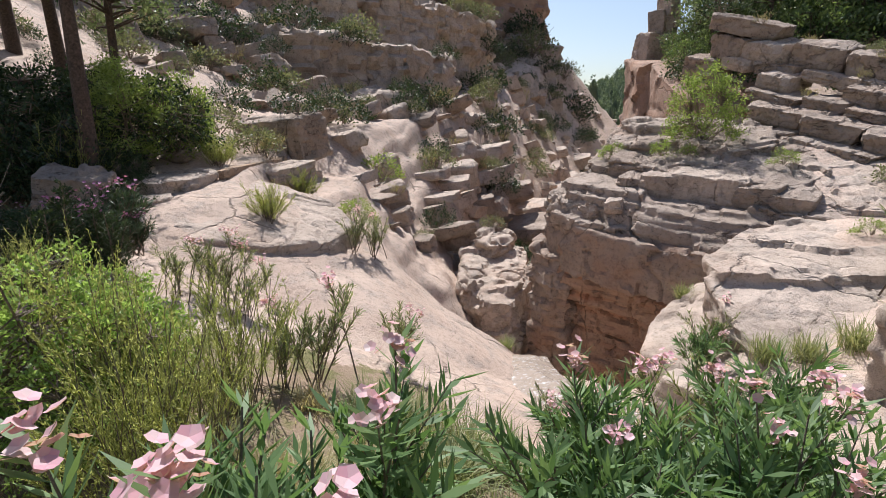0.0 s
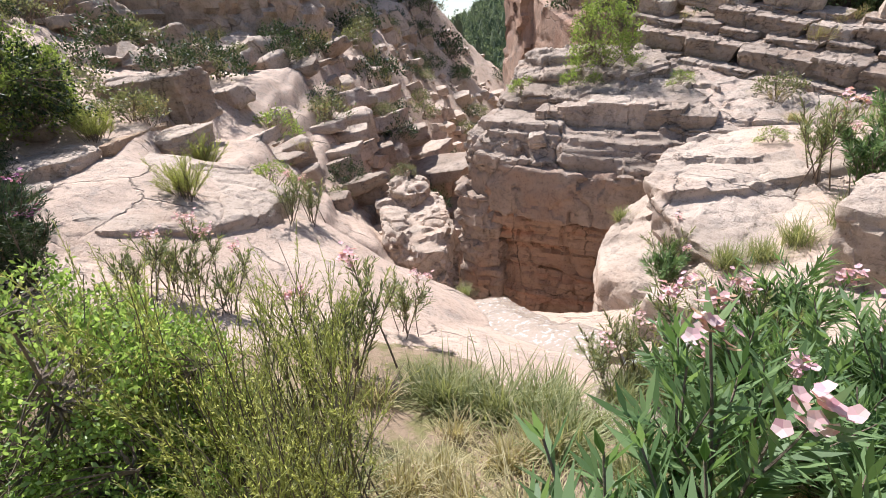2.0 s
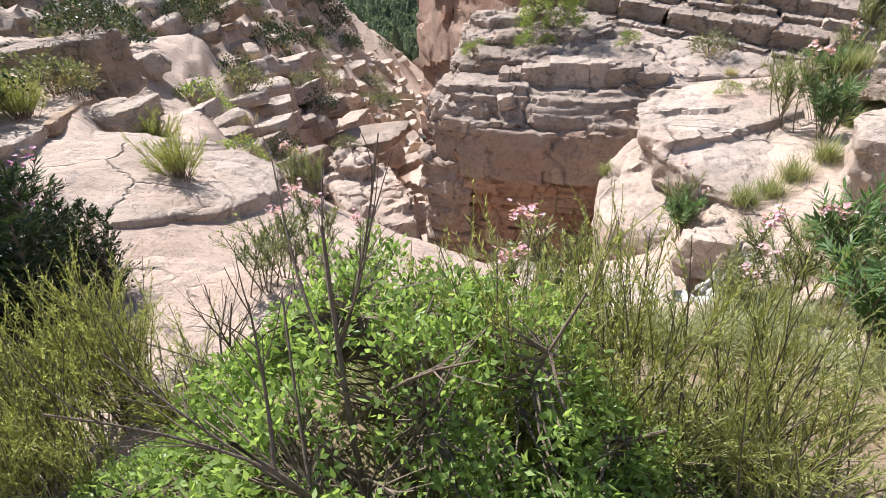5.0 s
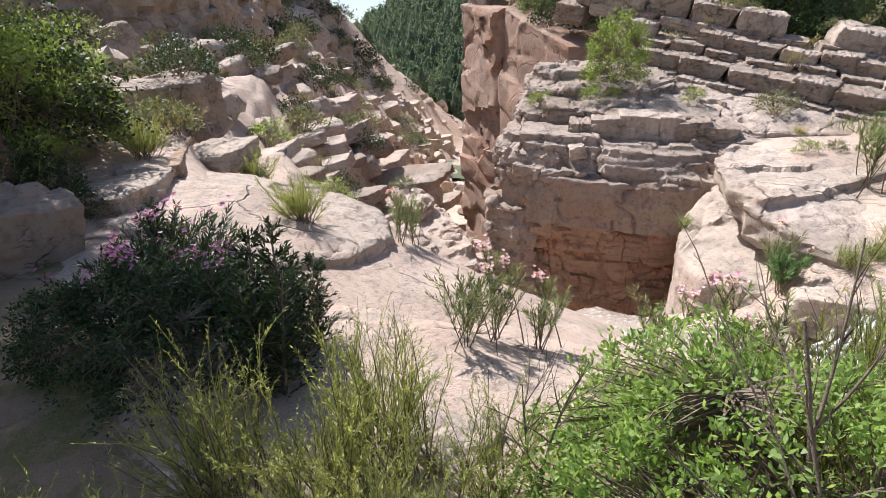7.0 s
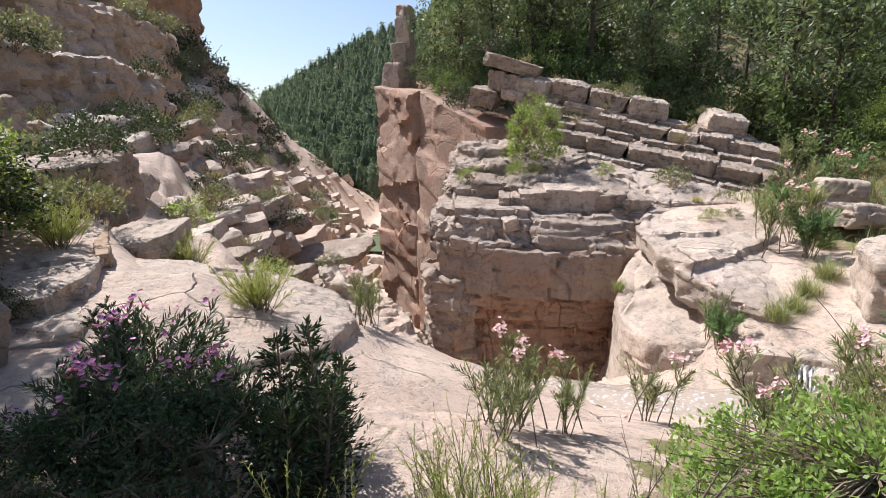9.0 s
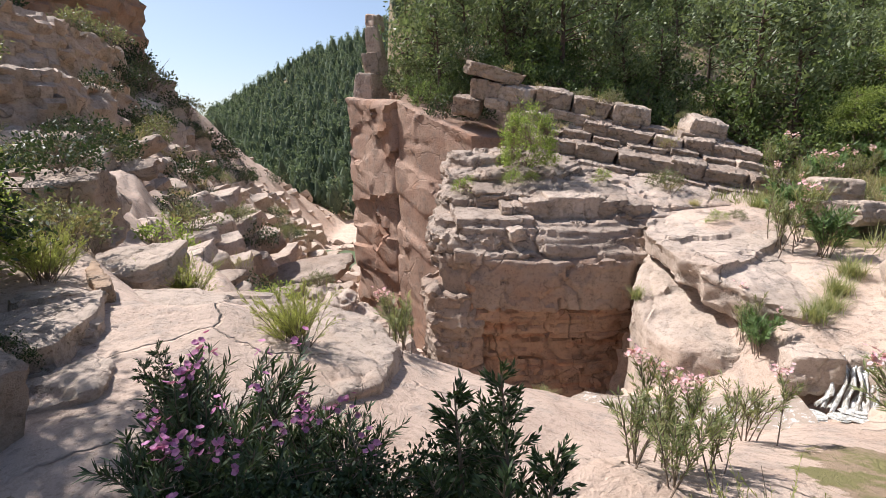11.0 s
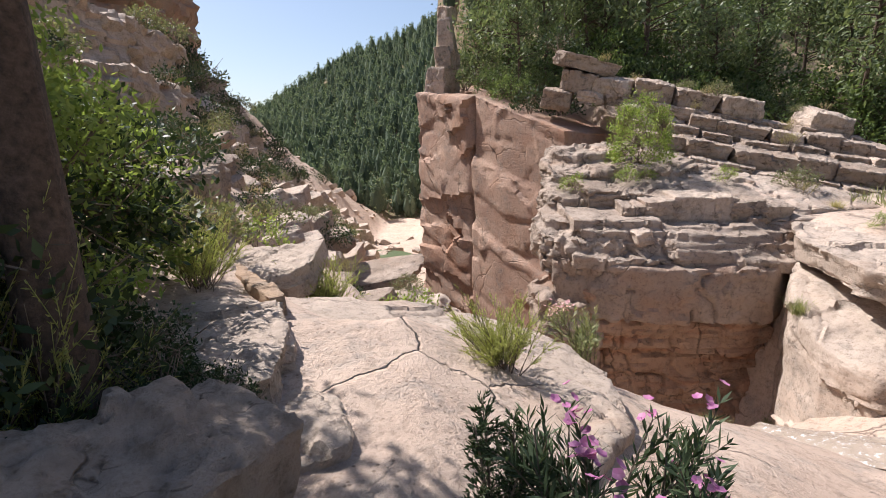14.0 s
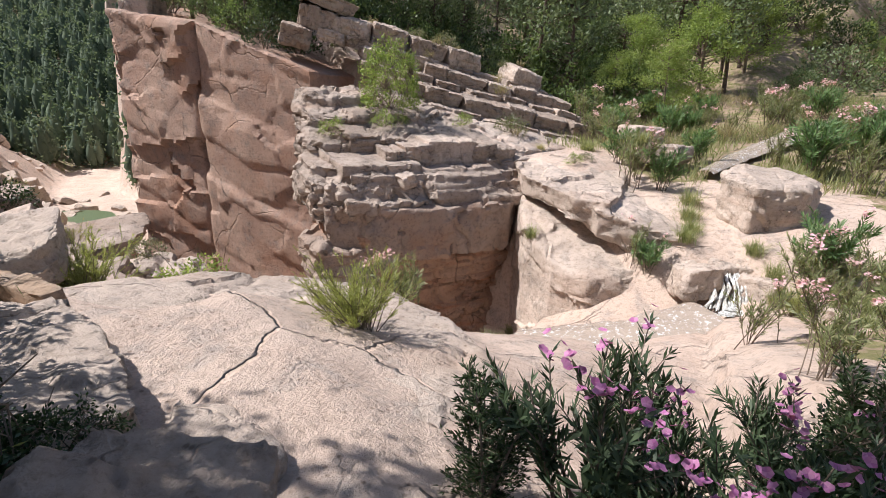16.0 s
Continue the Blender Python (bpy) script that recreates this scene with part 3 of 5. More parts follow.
for _ in range(120):
    y = rnd.uniform(11.5, 40)
    base = np.interp(y, [9.2, 13, 20, 32, 42], [1.6, 2.3, 5.5, 13, 19])
    x = base + rnd.gauss(0, 0.9 + 0.06 * y)
    k = rnd.uniform(0.3, 1.3) * (0.3 + 0.012 * y)
    far_rows.append((rnd.randrange(3), pose(x, y, float(height([x], [y])[0]) + 0.1 * k, rnd.gauss(10, 12), rnd.gauss(0, 12), rnd.uniform(0, 360)) @ Matrix.Diagonal((k, k, k * rnd.uniform(0.8, 1.6), 1))))
tagged(new("far_rocks", joined_blocks("far_rocks", far_rows)), "tumbled pale limestone blocks far down the gorge", "rocks", kind="stuff")

# fallen and standing blocks with places of their own
put_block(1, -3.5, 11.3, 1.0, (1.3, 1.2, 1.1), -25, 8, -4, "big limestone block with a pale top and shaded front", "")
put_block(3, -1.9, 14.2, -0.9, (1.3, 1.3, 2.6), -30, 10, -6, "upright pillar-like limestone block", "")
# grey block instead of a pale one: part of this boulder's shade is colour
put_block(1, -4.64, 6.28, 0.34, (0.6, 0.62, 1.15), 20, 9, 8, "dark shaded boulder under the pine", "")
put_block(4, -4.3, 7.6, 0.4, (0.42, 0.6, 0.6), -20, 4, 3, "small ledge block beside the slab", "ledge blocks beside the slab")
put_block(5, -3.95, 6.1, 0.12, (0.6, 0.6, 0.6), 40, 6, 4, "small ledge block beside the slab", "ledge blocks beside the slab")
put_block(0, -3.0, 9.4, 0.45, (0.6, 0.7, 0.6), -40, 10, -4, "flat pale block beside the channel", "")
put_block(5, -2.52, 3.3, -0.12, (0.55, 0.5, 0.6), 30, 4, 5, "pale stone among the shrubs", "")
put_block(3, -1.25, 2.75, -0.35, (0.5, 0.45, 0.4), 10, 5, 4, "pale stone among the shrubs", "")
put_block(0, 0.9, 2.5, -0.75, (0.5, 0.6, 0.5), 60, 5, 4, "pale stone among the shrubs", "")
put_block(0, 6.1, 4.2, 0.25, (0.5, 0.6, 0.7), 60, 5, 4, "grey stone in the upstream meadow", "")
put_block(3, 7.4, 4.6, 0.35, (0.9, 0.8, 0.7), 20, 5, 4, "grey stone in the upstream meadow", "")

put_block(3, 2.55, 3.5, -1.12, (0.5, 0.5, 0.7), 15, 4, 6, "wet ochre rock at the lip of the fall", "")
put_block(5, 2.15, 3.18, -1.05, (0.6, 0.5, 0.7), 50, 8, 3, "wet ochre rock at the foot of the fall", "")
put_block(5, 2.25, 3.95, -1.0, (0.6, 0.6, 0.7), 110, 6, 3, "wet ochre rock at the foot of the fall", "")

# ledges of tilted beds on the far bank: rows of end-to-end blocks
for row, (a, b, n, k) in enumerate([((6.6, 12.9, 3.2), (10.5, 7.5, 1.6), 7, 0.95), ((6.9, 12.4, 2.75), (10.4, 7.3, 1.25), 8, 0.55), ((7.0, 11.6, 2.35), (10.1, 6.7, 0.95), 7, 0.75),
                                    ((6.9, 11.1, 1.95), (9.9, 6.3, 0.65), 7, 0.5), ((6.6, 10.6, 1.6), (9.5, 5.6, 0.24), 6, 0.95), ((6.4, 10.3, 1.22), (9.3, 5.4, -0.02), 8, 0.5), ((6.5, 12.8, 3.6), (7.4, 12.0, 3.35), 1, 0.9),
                                    ((6.2, 13.2, 2.75), (6.7, 12.3, 2.5), 1, 0.8)]):
    rr = random.Random(row)
    for i in range(n):
        t = (i + 0.5 + rr.uniform(-0.15, 0.15)) / n
        if rr.random() < 0.08:
            continue
        p = Vector(a).lerp(Vector(b), t)
        run = math.degrees(math.atan2(b[1] - a[1], b[0] - a[0]))
        put_block((0, 2, 4)[rr.randrange(3)], p.x, p.y, p.z, (math.dist(a, b) / n * rr.uniform(0.42, 0.66), 1.0, k * rr.uniform(0.8, 1.15)), run + rr.gauss(0, 4),
                  8 + rr.gauss(0, 2), 13 + rr.gauss(0, 2), "squared grey limestone block of a tilted ledge", "ledges of the far bank")


# leaning stack of blocks on the cliff's corner
for i, x, y, z, k, yaw, lean in ((3, 7.0, 18.0, 3.6, (0.75, 0.8, 1.1), 20, 6), (1, 7.2, 18.1, 4.45, (0.42, 0.5, 0.9), 55, -7), (3, 7.5, 18.2, 4.0, (0.6, 0.7, 1.5), -10, 4), (3, 7.55, 18.2, 5.2, (0.5, 0.55, 1.2), 35, -5), (5, 7.65, 18.3, 5.95, (0.6, 0.6, 0.8), 10, 8)):
    put_block(i, x, y, z, k, yaw, lean, 4, "weathered block of a rock stack on the cliff", "rock stack on the cliff")

# row of jointed blocks along the brow of the big outcrop
rb = random.Random(3)
for t, w, up in ((0.2, 0.38, 0.0), (0.36, 0.5, 0.05), (0.53, 0.66, 0.06), (0.71, 0.4, 0.0), (0.84, 0.46, -0.05), (0.98, 0.46, -0.12)):
    x, y = 3.1 + 2.3 * t, 9.55 - 2.05 * t
    put_block((1, 3)[rb.randrange(2)], x, y, 0.2 + 0.06 * t + up, (w, 0.7, 0.6), -42 + rb.gauss(0, 5), 7 + rb.gauss(0, 2), rb.gauss(2, 2), "squared grey limestone block on the brow of the outcrop", "blocks along the outcrop's brow")
put_block(5, 3.0, 8.62, -0.02, (0.3, 0.4, 0.36), -30, 6, -8, "small cracked block on the outcrop's ledge", "")

# ---- low wall of the old water channel ----
def wall_build(bm):
    prism(bm, [(-3.56, 7.85), (-3.42, 7.83), (-3.18, 10.3), (-3.33, 10.34)], 0.68, 0.1, (0, 0.01), 0.02, (-3.5, 8))


MORTAR = rock_material("ochre_mortar", (0.5, 0.36, 0.25), (0.42, 0.29, 0.2), (0.4, 0.33, 0.27), (0.45, 0.27, 0.17))
tagged(new("channel_wall", carve("channel_wall", wall_build, MORTAR, 0.025, 0.02, 0.3, 0, 0.2, (0, 0), 0.02, 90)), "low ochre masonry wall of an old water channel", "wall")


# ---- water ----
def water_material(name, tint, rough, foam, cover=0.5):
    m, t, p = material(name)
    n1 = node(t, "ShaderNodeTexNoise", Scale=9.0 if foam else 5.0, Detail=6.0, Roughness=0.7)
    pos = t.nodes.new("ShaderNodeNewGeometry").outputs["Position"]
    mp = node(t, "ShaderNodeMapping")
    mp.inputs["Scale"].default_value = ((1.8, 1.8, 0.8) if cover > 0.5 else (3.0, 3.0, 0.8)) if foam else (1, 1, 1)
    t.links.new(pos, mp.inputs["Vector"])
    t.links.new(mp.outputs[0], n1.inputs["Vector"])
    col = mix(t, tint, (0.85, 0.86, 0.85), ramp(t, n1.outputs[0], [(cover - 0.06, (0, 0, 0)), (cover + 0.1, (1, 1, 1))]) if foam else 0.0)
    t.links.new(col, p.inputs["Base Color"])
    p.inputs["Roughness"].default_value = rough
    p.inputs["Specular IOR Level"].default_value = 0.5 if foam else 0.3
    b = node(t, "ShaderNodeBump", Strength=0.7 if foam else 0.25, Distance=0.04)
    t.links.new(n1.outputs[0], b.inputs["Height"])
    t.links.new(b.outputs[0], p.inputs["Normal"])
    return m


FOAM = water_material("white_water", (0.4, 0.38, 0.33), 0.3, True, 0.5)
STREAMLET = water_material("wet_rock_water", (0.36, 0.29, 0.23), 0.15, True, 0.6)
POOL = water_material("still_green_water", (0.12, 0.15, 0.07), 0.3, False)
BROWN = water_material("shallow_brown_water", (0.26, 0.18, 0.1), 0.08, False)


def ribbon(line, widths, mat, name, lift=0.0, seed=0, bulge=0.05):
    pts = [Vector(q) for q in line]
    fine, w = [], []
    for i in range(len(pts) - 1):
        for k in range(10):
            fine.append(pts[i].lerp(pts[i + 1], k / 10))
            w.append(widths[i] + (widths[i + 1] - widths[i]) * k / 10)
    fine.append(pts[-1])
    w.append(widths[-1])
    verts, cols = [], 13
    for i, q in enumerate(fine):
        g = fine[min(i + 1, len(fine) - 1)] - fine[max(i - 1, 0)]
        side = Vector((g.y, -g.x, 0)).normalized()
        for k in range(cols):
            s = k / (cols - 1) * 2 - 1
            verts.append(q + side * (s * w[i] / 2) + Vector((0, 0, bulge * (1 - s * s) + lift)))
    v = np.array(verts)
    v[:, 2] += 0.7 * bulge * fbm(v, 0.16, 3, seed)
    i = np.arange(len(fine) * cols).reshape(len(fine), cols)
    f = np.stack([i[:-1, :-1], i[:-1, 1:], i[1:, 1:], i[1:, :-1]], -1).reshape(-1, 4)
    return new(name, mesh_from(name, v, f, mat))


def pool_sheet(cx, cy, z, rx, ry, mat, name, seed):
    a = np.linspace(0, 2 * np.pi, 40, endpoint=False)
    ring = np.stack([np.cos(a), np.sin(a), a * 0], -1)
    r = 1 + 0.2 * fbm(ring, 0.7, 2, seed)
    v = np.concatenate([np.stack([cx + rx * r * k * ring[:, 0], cy + ry * r * k * ring[:, 1], np.full(40, z)], -1) for k in (0.02, 0.35, 0.7, 1.0)])
    i = np.arange(160).reshape(4, 40)
    f = np.stack([i[:-1], np.roll(i[:-1], -1, 1), np.roll(i[1:], -1, 1), i[1:]], -1).reshape(-1, 4)
    return new(name, mesh_from(name, v, f, mat))


fall = thing("waterfall", "small white waterfall between boulders", "water", "", "structure")
rf = random.Random(4)
for i in range(22):
    # strands that part over the lip, fan out and break up towards the foot
    s = rf.uniform(-1, 1)
    y0, lip = 3.5 + 0.2 * s, -0.86 + rf.uniform(-0.03, 0.02)
    w1, w2, w3 = (rf.uniform(-0.05, 0.05) for _ in range(3))
    strand = ribbon([(2.5, y0, lip + 0.03), (2.22, y0 + 0.02, lip), (2.12 + w1, y0 + 0.04 * s + w1, lip - 0.1), (2.05 + w2, y0 + 0.08 * s + w2, lip - 0.24), (1.92 + w3, y0 + 0.13 * s + w3, -1.25)],
                    [0.04, rf.uniform(0.02, 0.05), rf.uniform(0.015, 0.04), rf.uniform(0.02, 0.06), rf.uniform(0.03, 0.09)], FOAM, "water_strand", -0.03, 30 + i, 0.03)
    strand.parent = fall
for i in range(14):
    x, y = 1.9 - 0.05 * i + rf.uniform(-0.06, 0.06), 3.45 + 0.07 * i + rf.uniform(-0.14, 0.14)
    splash = pool_sheet(x, y, -1.2 - 0.01 * i, rf.uniform(0.06, 0.16), rf.uniform(0.05, 0.13), FOAM, "foam_patch", 20 + i)
    splash.parent = fall
tagged(ribbon([(1.6, 3.85, -1.24), (1.15, 4.7, -1.42), (1.1, 5.4, -1.55), (1.2, 6.3, -1.8), (1.35, 6.9, -2.6), (1.5, 7.4, -3.7)], [0.75, 0.75, 0.6, 0.5, 0.4, 0.35], STREAMLET, "water", 0.05, 4),
       "foaming stream running over bare rock", "water", kind="structure")
tagged(pool_sheet(0.75, 3.35, -1.12, 0.55, 0.5, BROWN, "water", 2), "shallow brown rock pool", "water", kind="structure")
tagged(pool_sheet(13.0, 32.0, -5.6, 2.4, 3.5, POOL, "water", 3), "still green pool on the gorge floor", "water", kind="structure")
tagged(ribbon([(14, -3, 0.95), (9, 1.0, 0.45), (7, 2.6, 0.14), (5.4, 3.5, 0.0)], [1.0, 0.8, 0.5, 0.3], STREAMLET, "water", 0.03, 5),
       "clear shallow stream in the meadow", "water", kind="structure")


# ---- plants ----
def leaf_material(name, dark, light, through_light=0.4, rough=0.5):
    m, t, p = material(name)
    info = t.nodes.new("ShaderNodeNewGeometry").outputs["Random Per Island"]
    own = t.nodes.new("ShaderNodeObjectInfo").outputs["Random"]
    col = mix(t, dark, light, info)
    col = mix(t, col, (0.8, 0.9, 0.7), mix(t, (0, 0, 0), (0.45, 0.45, 0.45), own), "MULTIPLY")
    t.links.new(col, p.inputs["Base Color"])
    p.inputs["Roughness"].default_value = rough
    p.inputs["Specular IOR Level"].default_value = 0.35
    tr = t.nodes.new("ShaderNodeBsdfTranslucent")
    t.links.new(mix(t, col, (1.0, 1.0, 0.62), 1.0, "MULTIPLY"), tr.inputs["Color"])
    ms = t.nodes.new("ShaderNodeMixShader")
    ms.inputs[0].default_value = through_light
    t.links.new(p.outputs[0], ms.inputs[1])
    t.links.new(tr.outputs[0], ms.inputs[2])
    t.links.new(ms.outputs[0], t.nodes["Material Output"].inputs["Surface"])
    return m


def bark_material(name, a, b):
    m, t, p = material(name)
    n1 = node(t, "ShaderNodeTexNoise", Scale=30.0, Detail=6.0, Roughness=0.7)
    t.links.new(t.nodes.new("ShaderNodeNewGeometry").outputs["Position"], n1.inputs["Vector"])
    t.links.new(mix(t, a, b, ramp(t, n1.outputs[0], [(0.35, (0, 0, 0)), (0.65, (1, 1, 1))])), p.inputs["Base Color"])
    p.inputs["Roughness"].default_value = 0.9
    bm_ = node(t, "ShaderNodeBump", Strength=0.8, Distance=0.02)
    t.links.new(n1.outputs[0], bm_.inputs["Height"])
    t.links.new(bm_.outputs[0], p.inputs["Normal"])
    return m


L_OLEANDER = leaf_material("oleander_leaf", (0.1, 0.18, 0.07), (0.25, 0.36, 0.16), 0.48)
L_OLD = leaf_material("dusty_oleander_leaf", (0.15, 0.19, 0.085), (0.38, 0.37, 0.2), 0.48)
L_BROOM = leaf_material("broom_leaf", (0.31, 0.33, 0.12), (0.58, 0.58, 0.28), 0.62)
L_MASTIC = leaf_material("mastic_leaf", (0.2, 0.3, 0.075), (0.5, 0.63, 0.24), 0.6, 0.4)
L_DARK = leaf_material("juniper_leaf", (0.025, 0.045, 0.02), (0.075, 0.11, 0.045), 0.25)
# oleander leaf with the pine's shade put into its colour
L_SHADE = leaf_material("shaded_oleander_leaf", (0.035, 0.06, 0.03), (0.11, 0.15, 0.075), 0.3)
L_SCRUB = leaf_material("scrub_leaf", (0.14, 0.15, 0.08), (0.3, 0.3, 0.18), 0.4)
L_LIME = leaf_material("lime_leaf", (0.2, 0.27, 0.07), (0.4, 0.47, 0.16), 0.5)
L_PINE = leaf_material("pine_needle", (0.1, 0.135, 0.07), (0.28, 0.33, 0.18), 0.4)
# pine needles of the far hill, with distance haze mixed into the colour
L_FAR = leaf_material("hazy_pine_needle", (0.09, 0.125, 0.085), (0.24, 0.295, 0.2), 0.35, 0.95)
L_OAK_DARK = leaf_material("dark_oak_leaf", (0.055, 0.085, 0.035), (0.17, 0.22, 0.09), 0.35)
L_OAK = leaf_material("oak_leaf", (0.08, 0.125, 0.045), (0.25, 0.32, 0.12), 0.4)
L_GRASS = leaf_material("grass_blade", (0.22, 0.25, 0.11), (0.44, 0.43, 0.23), 0.45)
L_DRY = leaf_material("dry_grass_blade", (0.4, 0.33, 0.18), (0.58, 0.5, 0.31), 0.4)
PETAL = leaf_material("pink_petal", (0.78, 0.42, 0.52), (0.88, 0.68, 0.72), 0.4)
PETAL_DEEP = leaf_material("mauve_petal", (0.5, 0.16, 0.38), (0.68, 0.32, 0.52), 0.35)
BARK = bark_material("grey_twig", (0.13, 0.095, 0.065), (0.26, 0.2, 0.15))
BARK_DARK = bark_material("pine_bark", (0.05, 0.035, 0.026), (0.15, 0.1, 0.075))


def unit(v):
    return v / np.maximum(np.linalg.norm(v, axis=-1, keepdims=True), 1e-9)


def kites(base, way, length, width, rng, flat=None, belly=0.45):
    """Leaves: one four-cornered blade each, from base along way."""
    n = len(base)
    way = unit(way)
    side = np.cross(way, rng.normal(size=(n, 3)) if flat is None else flat)
    side = unit(side) * (np.asarray(width) * np.ones(n) / 2)[:, None]
    ln = (np.asarray(length) * np.ones(n))[:, None]
    mid = base + way * ln * belly
    v = np.stack([base, mid + side, base + way * ln, mid - side], 1).reshape(-1, 3)
    return v, np.arange(n * 4).reshape(n, 4)


def tubes(paths, r0, r1, sides=4):
    """Tapered stems along paths (lists of equal length arrays k x 3)."""
    p = np.asarray(paths, float)
    n, k, _ = p.shape
    g = unit(np.gradient(p, axis=1))
    ref = np.where(np.abs(g[..., 2:3]) > 0.9, np.array([1.0, 0, 0]), np.array([0, 0, 1.0]))
    a = unit(np.cross(g, ref))
    b = np.cross(g, a)
    r0, r1 = np.asarray(r0) * np.ones(n), np.asarray(r1) * np.ones(n)
    r = (r0[:, None] + (r1 - r0)[:, None] * np.linspace(0, 1, k)[None])[..., None]
    rings = np.stack([p + r * (math.cos(t) * a + math.sin(t) * b) for t in np.linspace(0, 2 * np.pi, sides, endpoint=False)], 2)
    i = np.arange(n * k * sides).reshape(n, k, sides)
    f = np.stack([i[:, :-1], np.roll(i[:, :-1], -1, 2), np.roll(i[:, 1:], -1, 2), i[:, 1:]], -1).reshape(-1, 4)
    return rings.reshape(-1, 3), f


def joined(name, pieces, mat, smooth=False):
    vs, fs, at = [], [], 0
    for v, f in pieces:
        vs.append(v)
        fs.append(f + at)
        at += len(v)
    return mesh_from(name, np.concatenate(vs), np.concatenate(fs), mat, smooth)


def bent(base, way, length, k, rng, droop=0.0, wild=0.08):
    """n curved stems of k points."""
    n = len(base)
    t = np.linspace(0, 1, k)[None, :, None]
    bow = rng.normal(size=(n, 1, 3)) * wild
    return base[:, None] + (unit(way)[:, None] * t + bow * t * t + np.array([0, 0, -droop]) * t * t) * (np.asarray(length) * np.ones(n))[:, None, None]


def along(paths, t):
    """Points at fractions t (n x m) of each path, and the way there."""
    p = np.asarray(paths)
    n, k, _ = p.shape
    s = np.clip(t * (k - 1), 0, k - 1.001)
    i = s.astype(int)
    f = (s - i)[..., None]
    rows = np.arange(n)[:, None]
    a, b = p[rows, i], p[rows, i + 1]
    return (a + (b - a) * f).reshape(-1, 3), unit(b - a).reshape(-1, 3)


def fan(n, rng, spread):
    a = rng.uniform(0, 2 * np.pi, n)
    r = spread * np.sqrt(rng.uniform(0, 1, n))
    return np.stack([r * np.cos(a), r * np.sin(a), np.ones(n)], -1)


def plant(name, label, category, parts):
    ob = thing(name, label, category)
    ob.matrix_basis = pose(0, 0, -90)
    for pn, me in parts:
        tagged(part(pn, me, ob), kind="stuff" if pn in ("stem", "foliage", "blade_tuft", "limb", "twig") else "")
    return ob


def oleander(seed, h, n, petal, heads, spread=0.35, leaf=0.12, mat=None):
    rng = np.random.default_rng(seed)
    base = np.stack([rng.normal(0, 0.07, n), rng.normal(0, 0.07, n), np.zeros(n) - 0.05], -1)
    stems = bent(base, fan(n, rng, spread), h * rng.uniform(0.6, 1.0, n), 7, rng, 0, 0.1)
    m = 3
    at, w = along(stems, rng.uniform(0.45, 0.8, (n, m)))
    side = bent(at, w + 0.7 * unit(rng.normal(size=at.shape)) * np.array([1, 1, 0.3]), h * rng.uniform(0.18, 0.34, n * m), 7, rng)
    leaves = []
    for group, t0, count in ((stems, 0.35, 16), (side, 0.15, 9)):
        k = len(group)
        tt = np.linspace(t0, 0.99, count)[None] + rng.normal(0, 0.01, (k, count))
        at, w = along(group, np.clip(tt, 0, 0.995))
        for _ in range(3):
            out = unit(np.cross(w, rng.normal(size=w.shape)))
            ln = leaf * rng.uniform(0.6, 1.1, len(at))
            leaves.append(kites(at, w * 0.75 + out * 0.75, ln, ln * 0.17, rng, w))
    out = [("stem", joined("stem", [tubes(stems, 0.008, 0.003), tubes(side, 0.004, 0.002)], BARK)), ("foliage", joined("foliage", leaves, mat or L_OLEANDER))]
    if heads:
        tips = np.concatenate([stems[:, -1], side[:, -1]])
        tips = tips[np.argsort(-tips[:, 2])][:heads]
        flowers = []
        for tip in tips:
            k = rng.integers(5, 9) if petal is PETAL_DEEP else rng.integers(16, 24)
            c = tip + rng.normal(0, 0.026, (k, 3)) + np.array([0, 0, 0.015])
            up = unit(np.array([0, 0, 1.0]) + 0.7 * unit(rng.normal(size=(k, 3))))
            u = unit(np.cross(up, rng.normal(size=(k, 3))))
            v = np.cross(up, u)
            for j in range(5):
                a = 2 * math.pi * j / 5
                w = u * math.cos(a) + v * math.sin(a)
                flowers.append(kites(c, w + 0.3 * up, 0.02, 0.022, rng, up, 0.62))
        out.append(("blossom", joined("blossom", flowers, petal)))
    return out


def broom(seed, h, n, mat, spread=0.5, twigs=9, needles=15, needle=0.022):
    rng = np.random.default_rng(seed)
    base = np.stack([rng.normal(0, 0.1, n) * h, rng.normal(0, 0.1, n) * h, np.zeros(n) - 0.04], -1)
    stems = bent(base, fan(n, rng, spread), h * rng.uniform(0.55, 1.0, n), 6, rng, 0, 0.12)
    at, w = along(stems, rng.uniform(0.3, 0.98, (n, twigs)))
    tw = bent(at, w + 0.45 * unit(rng.normal(size=at.shape)), h * rng.uniform(0.12, 0.26, len(at)), 3, rng)
    at, w = along(tw, rng.uniform(0.05, 0.99, (len(tw), needles)))
    lv = kites(at, w + 0.7 * unit(rng.normal(size=at.shape)), needle * rng.uniform(0.6, 1.3, len(at)), needle * 0.22, rng)
    return [("stem", joined("stem", [tubes(stems, 0.005, 0.0015, 3)], BARK)), ("foliage", joined("foliage", [lv, tubes(tw, 0.0018, 0.001, 3)], mat))]


